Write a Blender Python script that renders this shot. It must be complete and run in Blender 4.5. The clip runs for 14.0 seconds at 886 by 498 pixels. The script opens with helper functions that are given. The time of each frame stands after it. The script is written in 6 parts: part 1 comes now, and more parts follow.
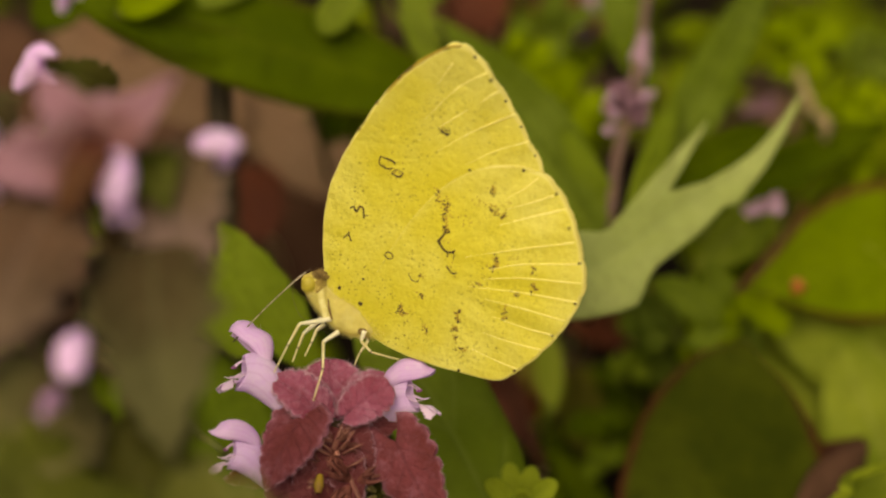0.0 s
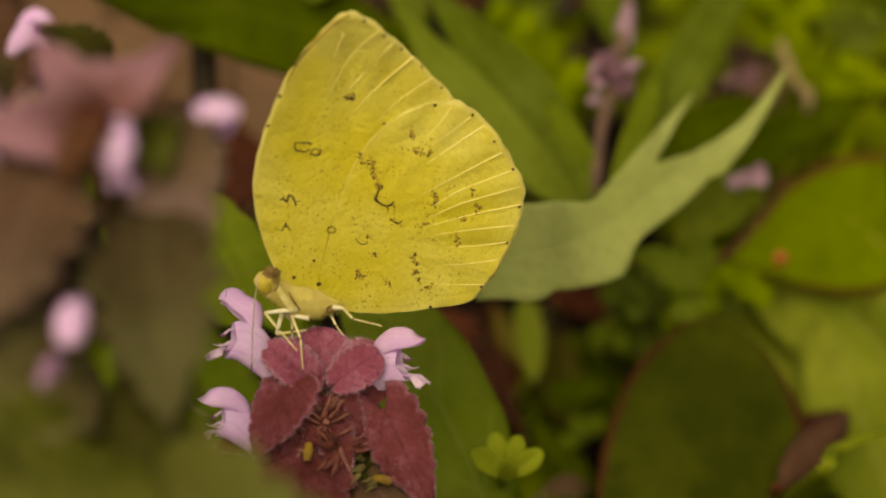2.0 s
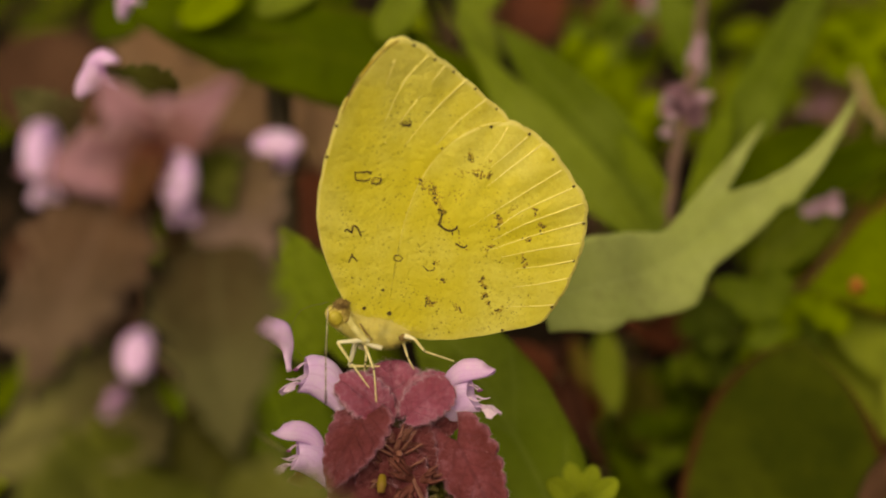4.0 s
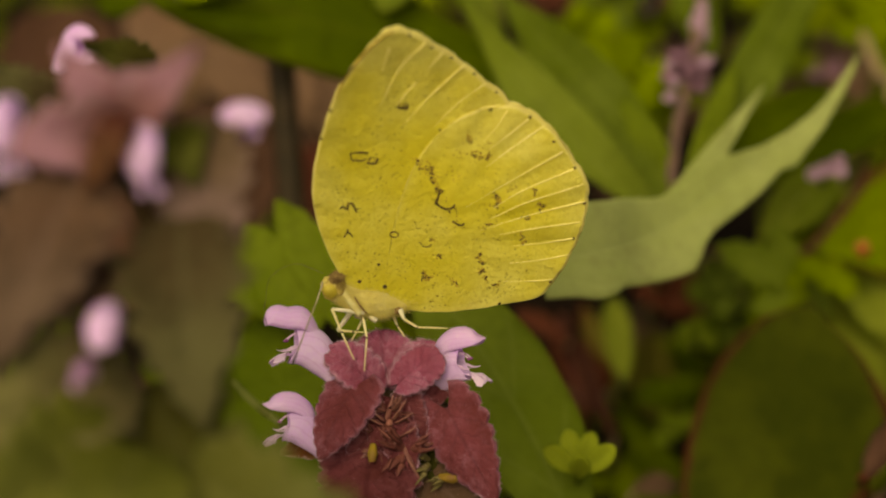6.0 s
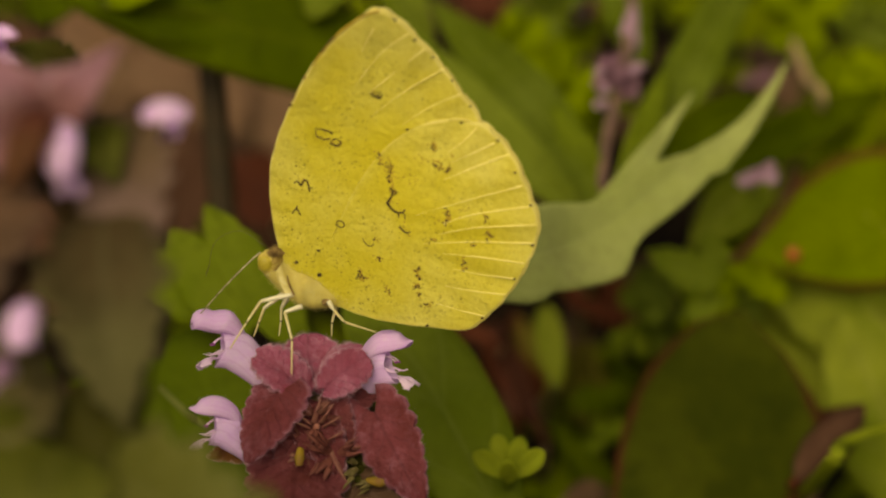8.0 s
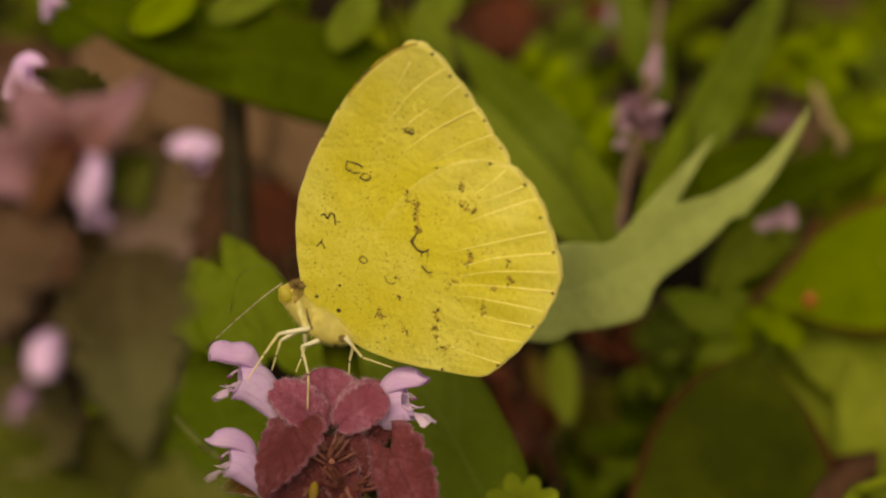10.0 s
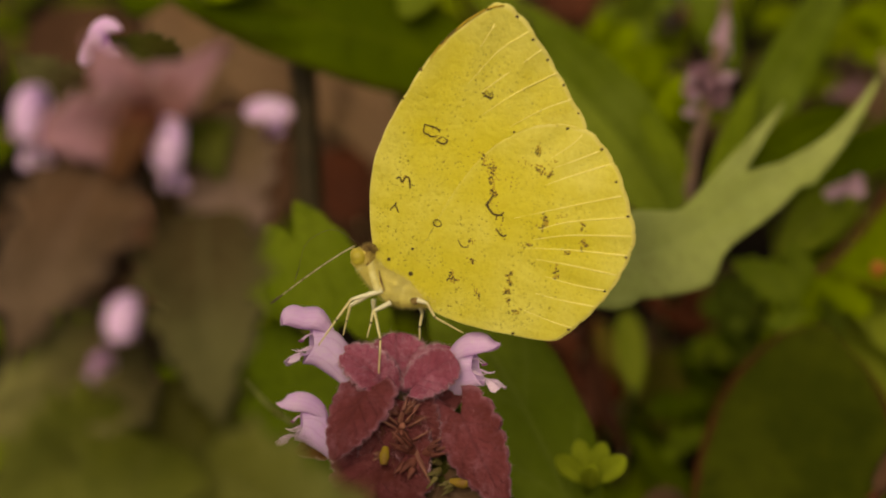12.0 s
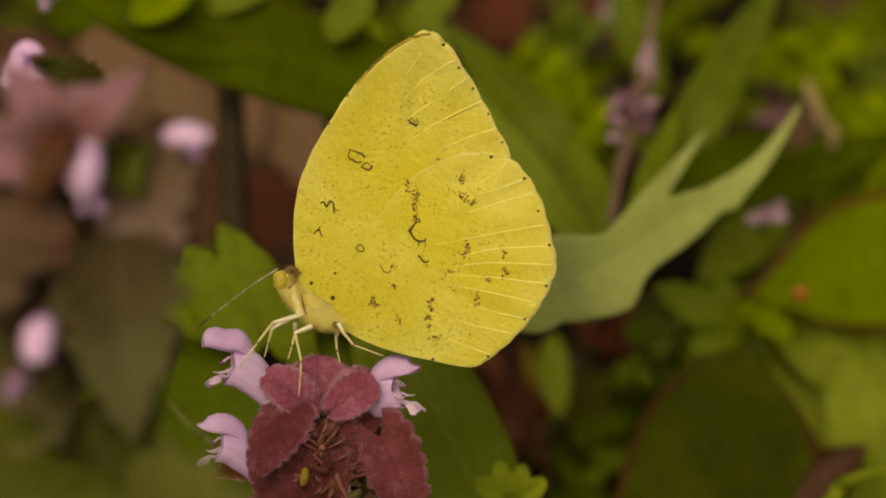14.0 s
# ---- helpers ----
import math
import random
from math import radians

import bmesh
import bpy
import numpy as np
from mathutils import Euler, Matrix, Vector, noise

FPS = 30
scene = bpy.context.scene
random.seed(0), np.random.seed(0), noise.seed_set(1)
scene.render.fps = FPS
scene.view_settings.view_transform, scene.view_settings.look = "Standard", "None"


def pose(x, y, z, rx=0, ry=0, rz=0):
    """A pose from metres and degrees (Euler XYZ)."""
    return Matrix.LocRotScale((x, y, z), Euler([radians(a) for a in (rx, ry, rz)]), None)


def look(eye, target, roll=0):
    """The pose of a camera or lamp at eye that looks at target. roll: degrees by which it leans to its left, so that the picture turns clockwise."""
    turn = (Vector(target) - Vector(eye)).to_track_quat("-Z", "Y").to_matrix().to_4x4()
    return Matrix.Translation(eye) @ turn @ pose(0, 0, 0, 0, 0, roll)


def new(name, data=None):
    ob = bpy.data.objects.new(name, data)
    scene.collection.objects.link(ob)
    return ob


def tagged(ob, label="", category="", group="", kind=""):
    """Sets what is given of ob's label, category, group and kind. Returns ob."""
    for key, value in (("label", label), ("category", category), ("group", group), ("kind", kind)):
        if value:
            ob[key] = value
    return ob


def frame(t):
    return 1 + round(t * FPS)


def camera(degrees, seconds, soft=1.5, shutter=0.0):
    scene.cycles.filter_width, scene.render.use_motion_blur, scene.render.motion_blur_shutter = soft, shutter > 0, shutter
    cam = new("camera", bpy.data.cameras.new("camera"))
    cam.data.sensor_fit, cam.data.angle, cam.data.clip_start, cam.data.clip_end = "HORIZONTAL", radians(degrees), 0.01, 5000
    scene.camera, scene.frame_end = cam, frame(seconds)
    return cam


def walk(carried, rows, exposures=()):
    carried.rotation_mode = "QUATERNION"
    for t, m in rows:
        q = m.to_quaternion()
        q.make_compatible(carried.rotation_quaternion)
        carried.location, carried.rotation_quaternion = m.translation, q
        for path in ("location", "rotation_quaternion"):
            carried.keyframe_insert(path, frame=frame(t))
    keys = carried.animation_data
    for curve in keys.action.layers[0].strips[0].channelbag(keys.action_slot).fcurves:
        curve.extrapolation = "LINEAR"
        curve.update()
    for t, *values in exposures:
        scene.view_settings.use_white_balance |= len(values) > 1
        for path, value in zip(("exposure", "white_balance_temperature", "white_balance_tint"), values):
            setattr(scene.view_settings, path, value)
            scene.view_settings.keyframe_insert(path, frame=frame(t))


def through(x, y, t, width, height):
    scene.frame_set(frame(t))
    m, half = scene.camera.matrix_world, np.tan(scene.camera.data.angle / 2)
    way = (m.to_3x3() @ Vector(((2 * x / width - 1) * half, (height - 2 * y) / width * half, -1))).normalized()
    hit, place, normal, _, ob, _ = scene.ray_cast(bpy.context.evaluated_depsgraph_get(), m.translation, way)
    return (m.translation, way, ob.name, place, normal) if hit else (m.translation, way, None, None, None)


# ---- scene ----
# Camera: a hand-held close-up of a butterfly, about 19 cm away, looking down 30 degrees.
cam = camera(20.0, 14.0, soft=1.9)
cam.data.dof.use_dof = True
cam.data.dof.focus_distance = 0.1865
cam.data.dof.aperture_fstop = 20
walk(cam, [
    (0.0, pose(-0.00000, -0.16036, 0.16758, 60.000, -0.000, 0.000)),
    (0.5, pose(0.00025, -0.16121, 0.16768, 59.962, 0.584, 0.558)),
    (1.0, pose(0.00003, -0.16125, 0.16744, 59.775, 0.276, 0.191)),
    (1.5, pose(-0.00157, -0.15952, 0.16784, 59.588, -0.676, 0.089)),
    (2.0, pose(-0.00226, -0.16017, 0.16761, 59.261, -0.886, -0.549)),
    (2.5, pose(-0.00097, -0.16145, 0.16802, 59.247, -0.015, 0.049)),
    (3.0, pose(-0.00087, -0.16021, 0.16758, 59.276, -0.025, 0.142)),
    (3.2, pose(-0.00096, -0.16039, 0.16717, 59.587, 0.302, 0.076)),
    (5.3, pose(0.00480, -0.16461, 0.16800, 60.613, 1.988, 1.687)),
    (5.5, pose(0.00536, -0.16437, 0.16752, 60.028, 2.168, 1.387)),
    (6.0, pose(0.00551, -0.16217, 0.16706, 59.731, 2.802, 1.591)),
    (6.5, pose(0.00533, -0.16166, 0.16691, 59.812, 2.351, 0.163)),
    (7.0, pose(0.00739, -0.16342, 0.16666, 60.865, 2.449, 0.609)),
    (7.5, pose(0.00835, -0.16359, 0.16616, 59.822, 2.547, 0.634)),
    (7.7, pose(0.00712, -0.16247, 0.16568, 60.005, 2.476, 0.549)),
    (9.8, pose(0.00595, -0.16255, 0.16629, 60.458, 1.302, 0.504)),
    (10.0, pose(0.00556, -0.16178, 0.16628, 60.779, 0.936, 1.313)),
    (10.5, pose(0.00825, -0.16616, 0.16805, 60.622, 1.689, 2.473)),
    (11.0, pose(0.00613, -0.16298, 0.16625, 59.754, 1.482, 2.343)),
    (11.5, pose(0.00568, -0.16232, 0.16648, 59.968, 0.930, 2.032)),
    (12.0, pose(0.00484, -0.16279, 0.16650, 60.128, 1.385, 2.647)),
    (12.5, pose(0.00513, -0.16296, 0.16682, 59.990, 1.107, 2.447)),
    (13.0, pose(0.00519, -0.16371, 0.16599, 60.532, 1.176, 1.065)),
    (13.5, pose(0.00531, -0.16320, 0.16652, 60.574, 0.649, 1.338)),
    (14.0, pose(0.00641, -0.16395, 0.16735, 60.600, 0.433, 1.645)),
], exposures=[(0.0, -0.28, 8350, 5), (1.0, -0.35, 8700, 5), (2.0, -0.42, 9050, 5), (3.0, -0.42, 9050, 5), (5.5, -0.43, 9050, 5), (6.5, -0.50, 9050, 5), (10.0, -0.58, 9050, 5), (12.0, -0.67, 9050, 5), (14.0, -0.66, 9050, 5)])

# World: soft light of a bright overcast sky, a wide weak sun high behind the camera's shoulder.
world = bpy.data.worlds.new("sky")
scene.world = world
world.use_nodes = True
wt = world.node_tree
sky = wt.nodes.new("ShaderNodeTexSky")
sky.sky_type = "NISHITA"
sky.sun_disc = False
sky.sun_elevation = radians(50)
sky.sun_rotation = radians(195)
sky.dust_density = 8.0
sky.air_density = 0.6
wt.links.new(sky.outputs[0], wt.nodes["Background"].inputs[0])
wt.nodes["Background"].inputs[1].default_value = 0.12
sun = new("sun", bpy.data.lights.new("sun", "SUN"))
sun.data.energy = 1.9
sun.data.angle = radians(40)
sun.data.color = (1.0, 0.93, 0.8)
sun.matrix_world = look((-0.32, -1.2, 1.5), (0, 0, 0))

MM = 0.001
VIEW = Vector((0, -0.8660, 0.5))      # the open side, towards the light and the viewer
UP = Vector((0, 0.5, 0.8660))
RIGHT = Vector((1, 0, 0))


# ---------------------------------------------------------------- materials
class Nodes:
    """A small helper to write node materials."""

    def __init__(self, name, roughness=0.5, specular=0.4):
        self.mat = bpy.data.materials.new(name)
        self.mat.use_nodes = True
        self.tree = self.mat.node_tree
        self.bsdf = self.tree.nodes["Principled BSDF"]
        self.out = self.tree.nodes["Material Output"]
        self.bsdf.inputs["Roughness"].default_value = roughness
        self.bsdf.inputs["Specular IOR Level"].default_value = specular

    def put(self, socket, value):
        if isinstance(value, bpy.types.NodeSocket):
            self.tree.links.new(value, socket)
        elif isinstance(value, (tuple, list)) and len(value) == 3 and socket.type == "RGBA":
            socket.default_value = (*value, 1)
        else:
            socket.default_value = value

    def math(self, op, a, b=0.0, clamp=False):
        n = self.tree.nodes.new("ShaderNodeMath")
        n.operation, n.use_clamp = op, clamp
        self.put(n.inputs[0], a)
        self.put(n.inputs[1], b)
        return n.outputs[0]

    def mix(self, f, a, b, blend="MIX"):
        n = self.tree.nodes.new("ShaderNodeMix")
        n.data_type, n.blend_type = "RGBA", blend
        self.put(n.inputs[0], f)
        self.put(n.inputs[6], a)
        self.put(n.inputs[7], b)
        return n.outputs[2]

    def coords(self, kind="Object"):
        return self.tree.nodes.new("ShaderNodeTexCoord").outputs[kind]

    def split(self, v):
        n = self.tree.nodes.new("ShaderNodeSeparateXYZ")
        self.put(n.inputs[0], v)
        return n.outputs

    def noise(self, scale, detail=3.0, rough=0.55, vec=None):
        n = self.tree.nodes.new("ShaderNodeTexNoise")
        n.inputs["Scale"].default_value, n.inputs["Detail"].default_value = scale, detail
        n.inputs["Roughness"].default_value = rough
        self.put(n.inputs["Vector"], vec if vec is not None else self.coords())
        return n.outputs["Fac"]

    def cells(self, scale, vec=None, feature="F1"):
        n = self.tree.nodes.new("ShaderNodeTexVoronoi")
        n.feature = feature
        n.inputs["Scale"].default_value = scale
        self.put(n.inputs["Vector"], vec if vec is not None else self.coords())
        return n.outputs["Distance"]

    def flecks(self, scale, share, size):
        """Scattered round flecks: in a share of the cells, one each."""
        n = self.tree.nodes.new("ShaderNodeTexVoronoi")
        n.inputs["Scale"].default_value = scale
        wobble = self.tree.nodes.new("ShaderNodeTexNoise")
        wobble.inputs["Scale"].default_value = scale * 0.9
        self.put(wobble.inputs["Vector"], self.coords())
        shift = self.tree.nodes.new("ShaderNodeVectorMath")
        shift.operation = "MULTIPLY_ADD"
        self.put(shift.inputs[0], wobble.outputs["Color"])
        shift.inputs[1].default_value = (0.9 / scale,) * 3
        self.put(shift.inputs[2], self.coords())
        self.put(n.inputs["Vector"], shift.outputs[0])
        drawn = self.math("LESS_THAN", self.split(n.outputs["Color"])[0], share)
        return self.math("MULTIPLY", drawn, self.ramp(n.outputs["Distance"], size, size * 1.6, 1.0, 0.0))

    def ramp(self, v, lo, hi, a=0.0, b=1.0):
        n = self.tree.nodes.new("ShaderNodeMapRange")
        n.interpolation_type = "SMOOTHSTEP"
        for i, x in enumerate((v, lo, hi, a, b)):
            self.put(n.inputs[i], x)
        return n.outputs[0]

    def chance(self):
        return self.tree.nodes.new("ShaderNodeObjectInfo").outputs["Random"]

    def island(self):
        return self.tree.nodes.new("ShaderNodeNewGeometry").outputs["Random Per Island"]

    def done(self, colour, bump=None, strength=0.3, distance=0.0003, through=0.0, through_tint=(1, 1, 1)):
        self.put(self.bsdf.inputs["Base Color"], colour)
        normal = None
        if bump is not None:
            n = self.tree.nodes.new("ShaderNodeBump")
            n.inputs["Strength"].default_value, n.inputs["Distance"].default_value = strength, distance
            self.put(n.inputs["Height"], bump)
            normal = n.outputs[0]
            self.put(self.bsdf.inputs["Normal"], normal)
        if through:
            tr = self.tree.nodes.new("ShaderNodeBsdfTranslucent")
            self.put(tr.inputs["Color"], self.mix(1.0, colour, through_tint, "MULTIPLY"))
            mx = self.tree.nodes.new("ShaderNodeMixShader")
            mx.inputs[0].default_value = through
            self.tree.links.new(self.bsdf.outputs[0], mx.inputs[1])
            self.tree.links.new(tr.outputs[0], mx.inputs[2])
            self.tree.links.new(mx.outputs[0], self.out.inputs["Surface"])
        return self.mat


def leaf_material(name, main, second, vein, rim=None, veins=7, rough=0.5, through=0.2, vein_amount=0.5, grain=900, islands=False):
    """A leaf: two tones in patches, a midrib and side veins, fine relief. The UV runs along and across the blade."""
    m = Nodes(name, max(rough, 0.6), 0.025)
    uv = m.split(m.coords("UV"))
    across = m.math("ABSOLUTE", m.math("MULTIPLY", m.math("SUBTRACT", uv[1], 0.5), 2.0))
    patch = m.ramp(m.noise(90, 4), 0.35, 0.65)
    colour = m.mix(patch, main, second)
    shift = m.island() if islands else m.chance()
    colour = m.mix(m.ramp(shift, 0.0, 1.0, 0.0, 0.35), colour, second)
    blot = m.noise(260, 5, 0.65)
    colour = m.mix(m.ramp(blot, 0.48, 0.72, 0.0, 0.45), colour, (main[0] * 0.5, main[1] * 0.48, main[2] * 0.5))
    colour = m.mix(m.ramp(blot, 0.45, 0.25, 0.0, 0.35), colour, (second[0] * 1.35, second[1] * 1.3, second[2] * 1.3))
    fine = m.noise(grain, 4, 0.65)
    colour = m.mix(m.ramp(fine, 0.3, 0.75, 0.0, 0.3), colour, (main[0] * 0.55, main[1] * 0.55, main[2] * 0.5))
    rib = m.ramp(across, 0.02, 0.09, 1.0, 0.0)
    phase = m.math("SUBTRACT", m.math("MULTIPLY", uv[0], float(veins)), m.math("MULTIPLY", across, veins * 0.3))
    tri = m.math("ABSOLUTE", m.math("SUBTRACT", m.math("FRACT", phase), 0.5))
    side = m.math("MULTIPLY", m.ramp(tri, 0.0, 0.09, 1.0, 0.0), m.ramp(across, 0.75, 1.0, 1.0, 0.0))
    lines = m.math("MAXIMUM", rib, m.math("MULTIPLY", side, 0.7))
    colour = m.mix(m.math("MULTIPLY", lines, vein_amount), colour, vein)
    if rim:
        colour = m.mix(m.ramp(m.math("ADD", across, m.math("MULTIPLY", m.math("SUBTRACT", blot, 0.5), 0.15)), 0.84, 0.95), colour, rim)
    height = m.math("ADD", m.math("MULTIPLY", lines, -1.2 * vein_amount), m.math("MULTIPLY", fine, 0.5))
    return m.done(colour, height, 0.5, 0.0004, through, (0.9, 1.0, 0.5))


def plain_material(name, a, b, scale=600, rough=0.5, specular=0.35, bump=0.3, through=0.0, islands=False):
    m = Nodes(name, rough, specular)
    n = m.noise(scale, 5, 0.6)
    colour = m.mix(m.ramp(n, 0.3, 0.7), a, b)
    if islands:
        colour = m.mix(m.ramp(m.island(), 0.0, 1.0, 0.0, 0.8), colour, b)
    return m.done(colour, n, bump, 0.0003, through)


def wing_material():
    """Yellow wing scales, strewn dark scales, shallow pleats and puckers."""
    m = Nodes("wing_scales", 0.62, 0.25)
    uv = m.split(m.coords("UV"))
    big = m.noise(160, 3)
    colour = m.mix(m.ramp(big, 0.35, 0.7), (0.675, 0.605, 0.048), (0.750, 0.695, 0.120))
    outer = m.math("ADD", uv[1], m.math("MULTIPLY", m.math("SUBTRACT", big, 0.5), 0.5))
    colour = m.mix(m.ramp(outer, 0.60, 1.1, 0.0, 0.35), colour, (0.77, 0.725, 0.23))
    scales = m.noise(2600, 3, 0.7)
    colour = m.mix(m.ramp(scales, 0.35, 0.75, 0.0, 0.30), colour, (0.60, 0.49, 0.03))
    where = m.math("MULTIPLY", m.ramp(m.noise(300, 4, 0.6), 0.36, 0.60, 0.1, 1.0), m.ramp(uv[1], 0.98, 0.72, 0.25, 1.0))
    dots = m.ramp(m.noise(4300, 2, 0.7), 0.56, 0.66)
    colour = m.mix(m.math("MULTIPLY", m.math("MULTIPLY", dots, where), 0.20), colour, (0.26, 0.18, 0.015))
    for scale, share, size, amount in ((5200, 0.20, 0.26, 0.55), (3400, 0.12, 0.22, 0.70)):
        flecks = m.flecks(scale, share, size)
        colour = m.mix(m.math("MULTIPLY", m.math("MULTIPLY", flecks, where), amount), colour, (0.20, 0.135, 0.012))
    smudge = m.ramp(m.noise(420, 5, 0.7), 0.58, 0.72)
    colour = m.mix(m.math("MULTIPLY", smudge, 0.20), colour, (0.42, 0.31, 0.02))
    colour = m.mix(m.ramp(uv[1], 0.975, 0.992, 0.0, 0.3), colour, (0.90, 0.82, 0.42))
    crinkle, pucker = m.noise(700, 3, 0.6), m.noise(240, 2, 0.5)
    height = m.math("ADD", m.math("MULTIPLY", scales, 0.35), m.math("ADD", m.math("MULTIPLY", crinkle, 0.9), m.math("MULTIPLY", pucker, 1.0)))
    return m.done(colour, height, 1.0, 0.00030, 0.18, (1.0, 0.95, 0.5))


WING = wing_material()
VEIN = plain_material("wing_vein", (0.92, 0.84, 0.33), (0.85, 0.76, 0.20), 900, 0.5)
MARK = plain_material("wing_mark", (0.045, 0.030, 0.010), (0.14, 0.095, 0.018), 2600, 0.7)


def body_material():
    """Yellow-grey fur with brownish patches."""
    m = Nodes("body_hair", 0.85, 0.1)
    fine, patch = m.noise(1600, 4, 0.7), m.noise(480, 3, 0.6)
    colour = m.mix(m.ramp(fine, 0.3, 0.7), (0.86, 0.79, 0.28), (0.76, 0.67, 0.18))
    colour = m.mix(m.ramp(patch, 0.54, 0.68, 0.0, 0.35), colour, (0.42, 0.31, 0.09))
    colour = m.mix(m.ramp(patch, 0.42, 0.30, 0.0, 0.6), colour, (0.82, 0.78, 0.42))
    return m.done(colour, fine, 0.45, 0.0002)


BODY = body_material()
FUR = plain_material("body_fur", (0.88, 0.82, 0.36), (0.74, 0.64, 0.20), 500, 0.85, 0.1, 0.2, 0.0, True)
SMUDGE = plain_material("wing_smudge", (0.50, 0.36, 0.035), (0.36, 0.25, 0.025), 2600, 0.7)
SHIN = plain_material("shin_shell", (0.84, 0.77, 0.42), (0.70, 0.60, 0.26), 1500, 0.45)
HEAD_HAIR = plain_material("head_hair", (0.60, 0.48, 0.12), (0.22, 0.13, 0.045), 1300, 0.85, 0.1, 0.8)
LEG = plain_material("leg_shell", (0.86, 0.82, 0.58), (0.80, 0.75, 0.46), 900, 0.45)
DARK = plain_material("dark_shell", (0.045, 0.030, 0.018), (0.10, 0.07, 0.04), 1500, 0.45)
CROWN = plain_material("crown_hair", (0.13, 0.07, 0.03), (0.42, 0.30, 0.10), 1900, 0.8, 0.2, 0.8)
FEELER = plain_material("antenna_shell", (0.62, 0.54, 0.38), (0.16, 0.11, 0.06), 2200, 0.6)
EYE = plain_material("eye_shell", (0.60, 0.51, 0.06), (0.42, 0.34, 0.04), 900, 0.45, 0.35)
EYE_RING = plain_material("eye_ring", (0.74, 0.64, 0.18), (0.52, 0.40, 0.10), 1400, 0.8, 0.1, 0.6)
PALE = plain_material("pale_hair", (0.82, 0.77, 0.38), (0.70, 0.62, 0.22), 1400, 0.8, 0.1, 0.6)


def bract_material(name, dark, mid, pale, frost=0.45):
    """A downy bract: red-brown and mauve in soft blotches, sunken net of ribs, a dusty bloom of fine hair on the raised parts."""
    m = Nodes(name, 0.85, 0.03)
    uv = m.split(m.coords("UV"))
    across = m.math("ABSOLUTE", m.math("MULTIPLY", m.math("SUBTRACT", uv[1], 0.5), 2.0))
    blot, spot, down = m.noise(260, 5, 0.65), m.noise(900, 4, 0.7), m.noise(2300, 4, 0.7)
    phase = m.math("ADD", m.math("SUBTRACT", m.math("MULTIPLY", uv[0], 6.0), m.math("MULTIPLY", across, 2.0)), m.math("MULTIPLY", m.math("SUBTRACT", spot, 0.5), 0.5))
    tri = m.math("ABSOLUTE", m.math("SUBTRACT", m.math("FRACT", phase), 0.5))
    ribs = m.math("MAXIMUM", m.ramp(across, 0.01, 0.10, 1.0, 0.0), m.math("MULTIPLY", m.ramp(tri, 0.0, 0.16, 1.0, 0.0), 0.7))
    net = m.ramp(m.cells(1900, feature="DISTANCE_TO_EDGE"), 0.0, 0.30)
    colour = m.mix(m.ramp(blot, 0.36, 0.64), dark, mid)
    colour = m.mix(m.math("MULTIPLY", ribs, 0.42), colour, (dark[0] * 0.7, dark[1] * 0.7, dark[2] * 0.8))
    bloom = m.math("MULTIPLY", m.ramp(down, 0.36, 0.72), m.ramp(m.noise(380, 3, 0.6), 0.36, 0.66, 0.1, 1.0))
    bloom = m.math("MULTIPLY", bloom, m.ramp(m.math("ADD", uv[1], m.math("MULTIPLY", m.math("SUBTRACT", blot, 0.5), 0.8)), 0.40, 0.62, 0.45, 1.0))
    colour = m.mix(m.math("MULTIPLY", bloom, frost), colour, pale)
    colour = m.mix(m.ramp(m.math("ADD", across, m.math("MULTIPLY", spot, 0.4)), 1.02, 1.25, 0.0, 0.6), colour, pale)
    m.bsdf.inputs["Sheen Weight"].default_value = 0.15
    m.bsdf.inputs["Sheen Tint"].default_value = (*pale, 1)
    height = m.math("ADD", m.math("MULTIPLY", net, 0.3), m.math("SUBTRACT", m.math("MULTIPLY", down, 0.6), m.math("MULTIPLY", ribs, 0.4)))
    return m.done(colour, height, 0.7, 0.0002, 0.12, (1.0, 0.7, 0.6))


BRACT = bract_material("bract_leaf", (0.142, 0.034, 0.034), (0.205, 0.053, 0.064), (0.46, 0.21, 0.29), 0.42)
BRACT_DARK = bract_material("bract_dark", (0.100, 0.025, 0.022), (0.158, 0.042, 0.047), (0.32, 0.13, 0.15), 0.35)
BRACT_RUST = bract_material("bract_rust", (0.15, 0.050, 0.014), (0.20, 0.075, 0.022), (0.30, 0.16, 0.10), 0.25)
BRACT_PINK = bract_material("bract_pink", (0.27, 0.058, 0.096), (0.375, 0.098, 0.168), (0.60, 0.33, 0.45), 0.42)
HAIR = plain_material("fine_hair", (0.72, 0.46, 0.56), (0.52, 0.26, 0.34), 900, 0.6)


def petal_material(name, a, b, line, through):
    """Thin lilac petal: mottled, fine darker streaks along it, soft puckers."""
    m = Nodes(name, 0.55, 0.2)
    uv = m.split(m.coords("UV"))
    blot, fine = m.noise(420, 4, 0.6), m.noise(2200, 3, 0.7)
    colour = m.mix(m.ramp(blot, 0.3, 0.7), a, b)
    wander = m.math("ADD", m.math("MULTIPLY", uv[1], 11.0), m.math("MULTIPLY", blot, 1.2))
    streak = m.ramp(m.math("ABSOLUTE", m.math("SUBTRACT", m.math("FRACT", wander), 0.5)), 0.0, 0.16, 0.30, 0.0)
    colour = m.mix(streak, colour, line)
    colour = m.mix(m.ramp(fine, 0.5, 0.75, 0.0, 0.35), colour, (0.98, 0.88, 0.98))
    return m.done(colour, m.math("ADD", blot, m.math("MULTIPLY", fine, 0.5)), 0.5, 0.0003, through)


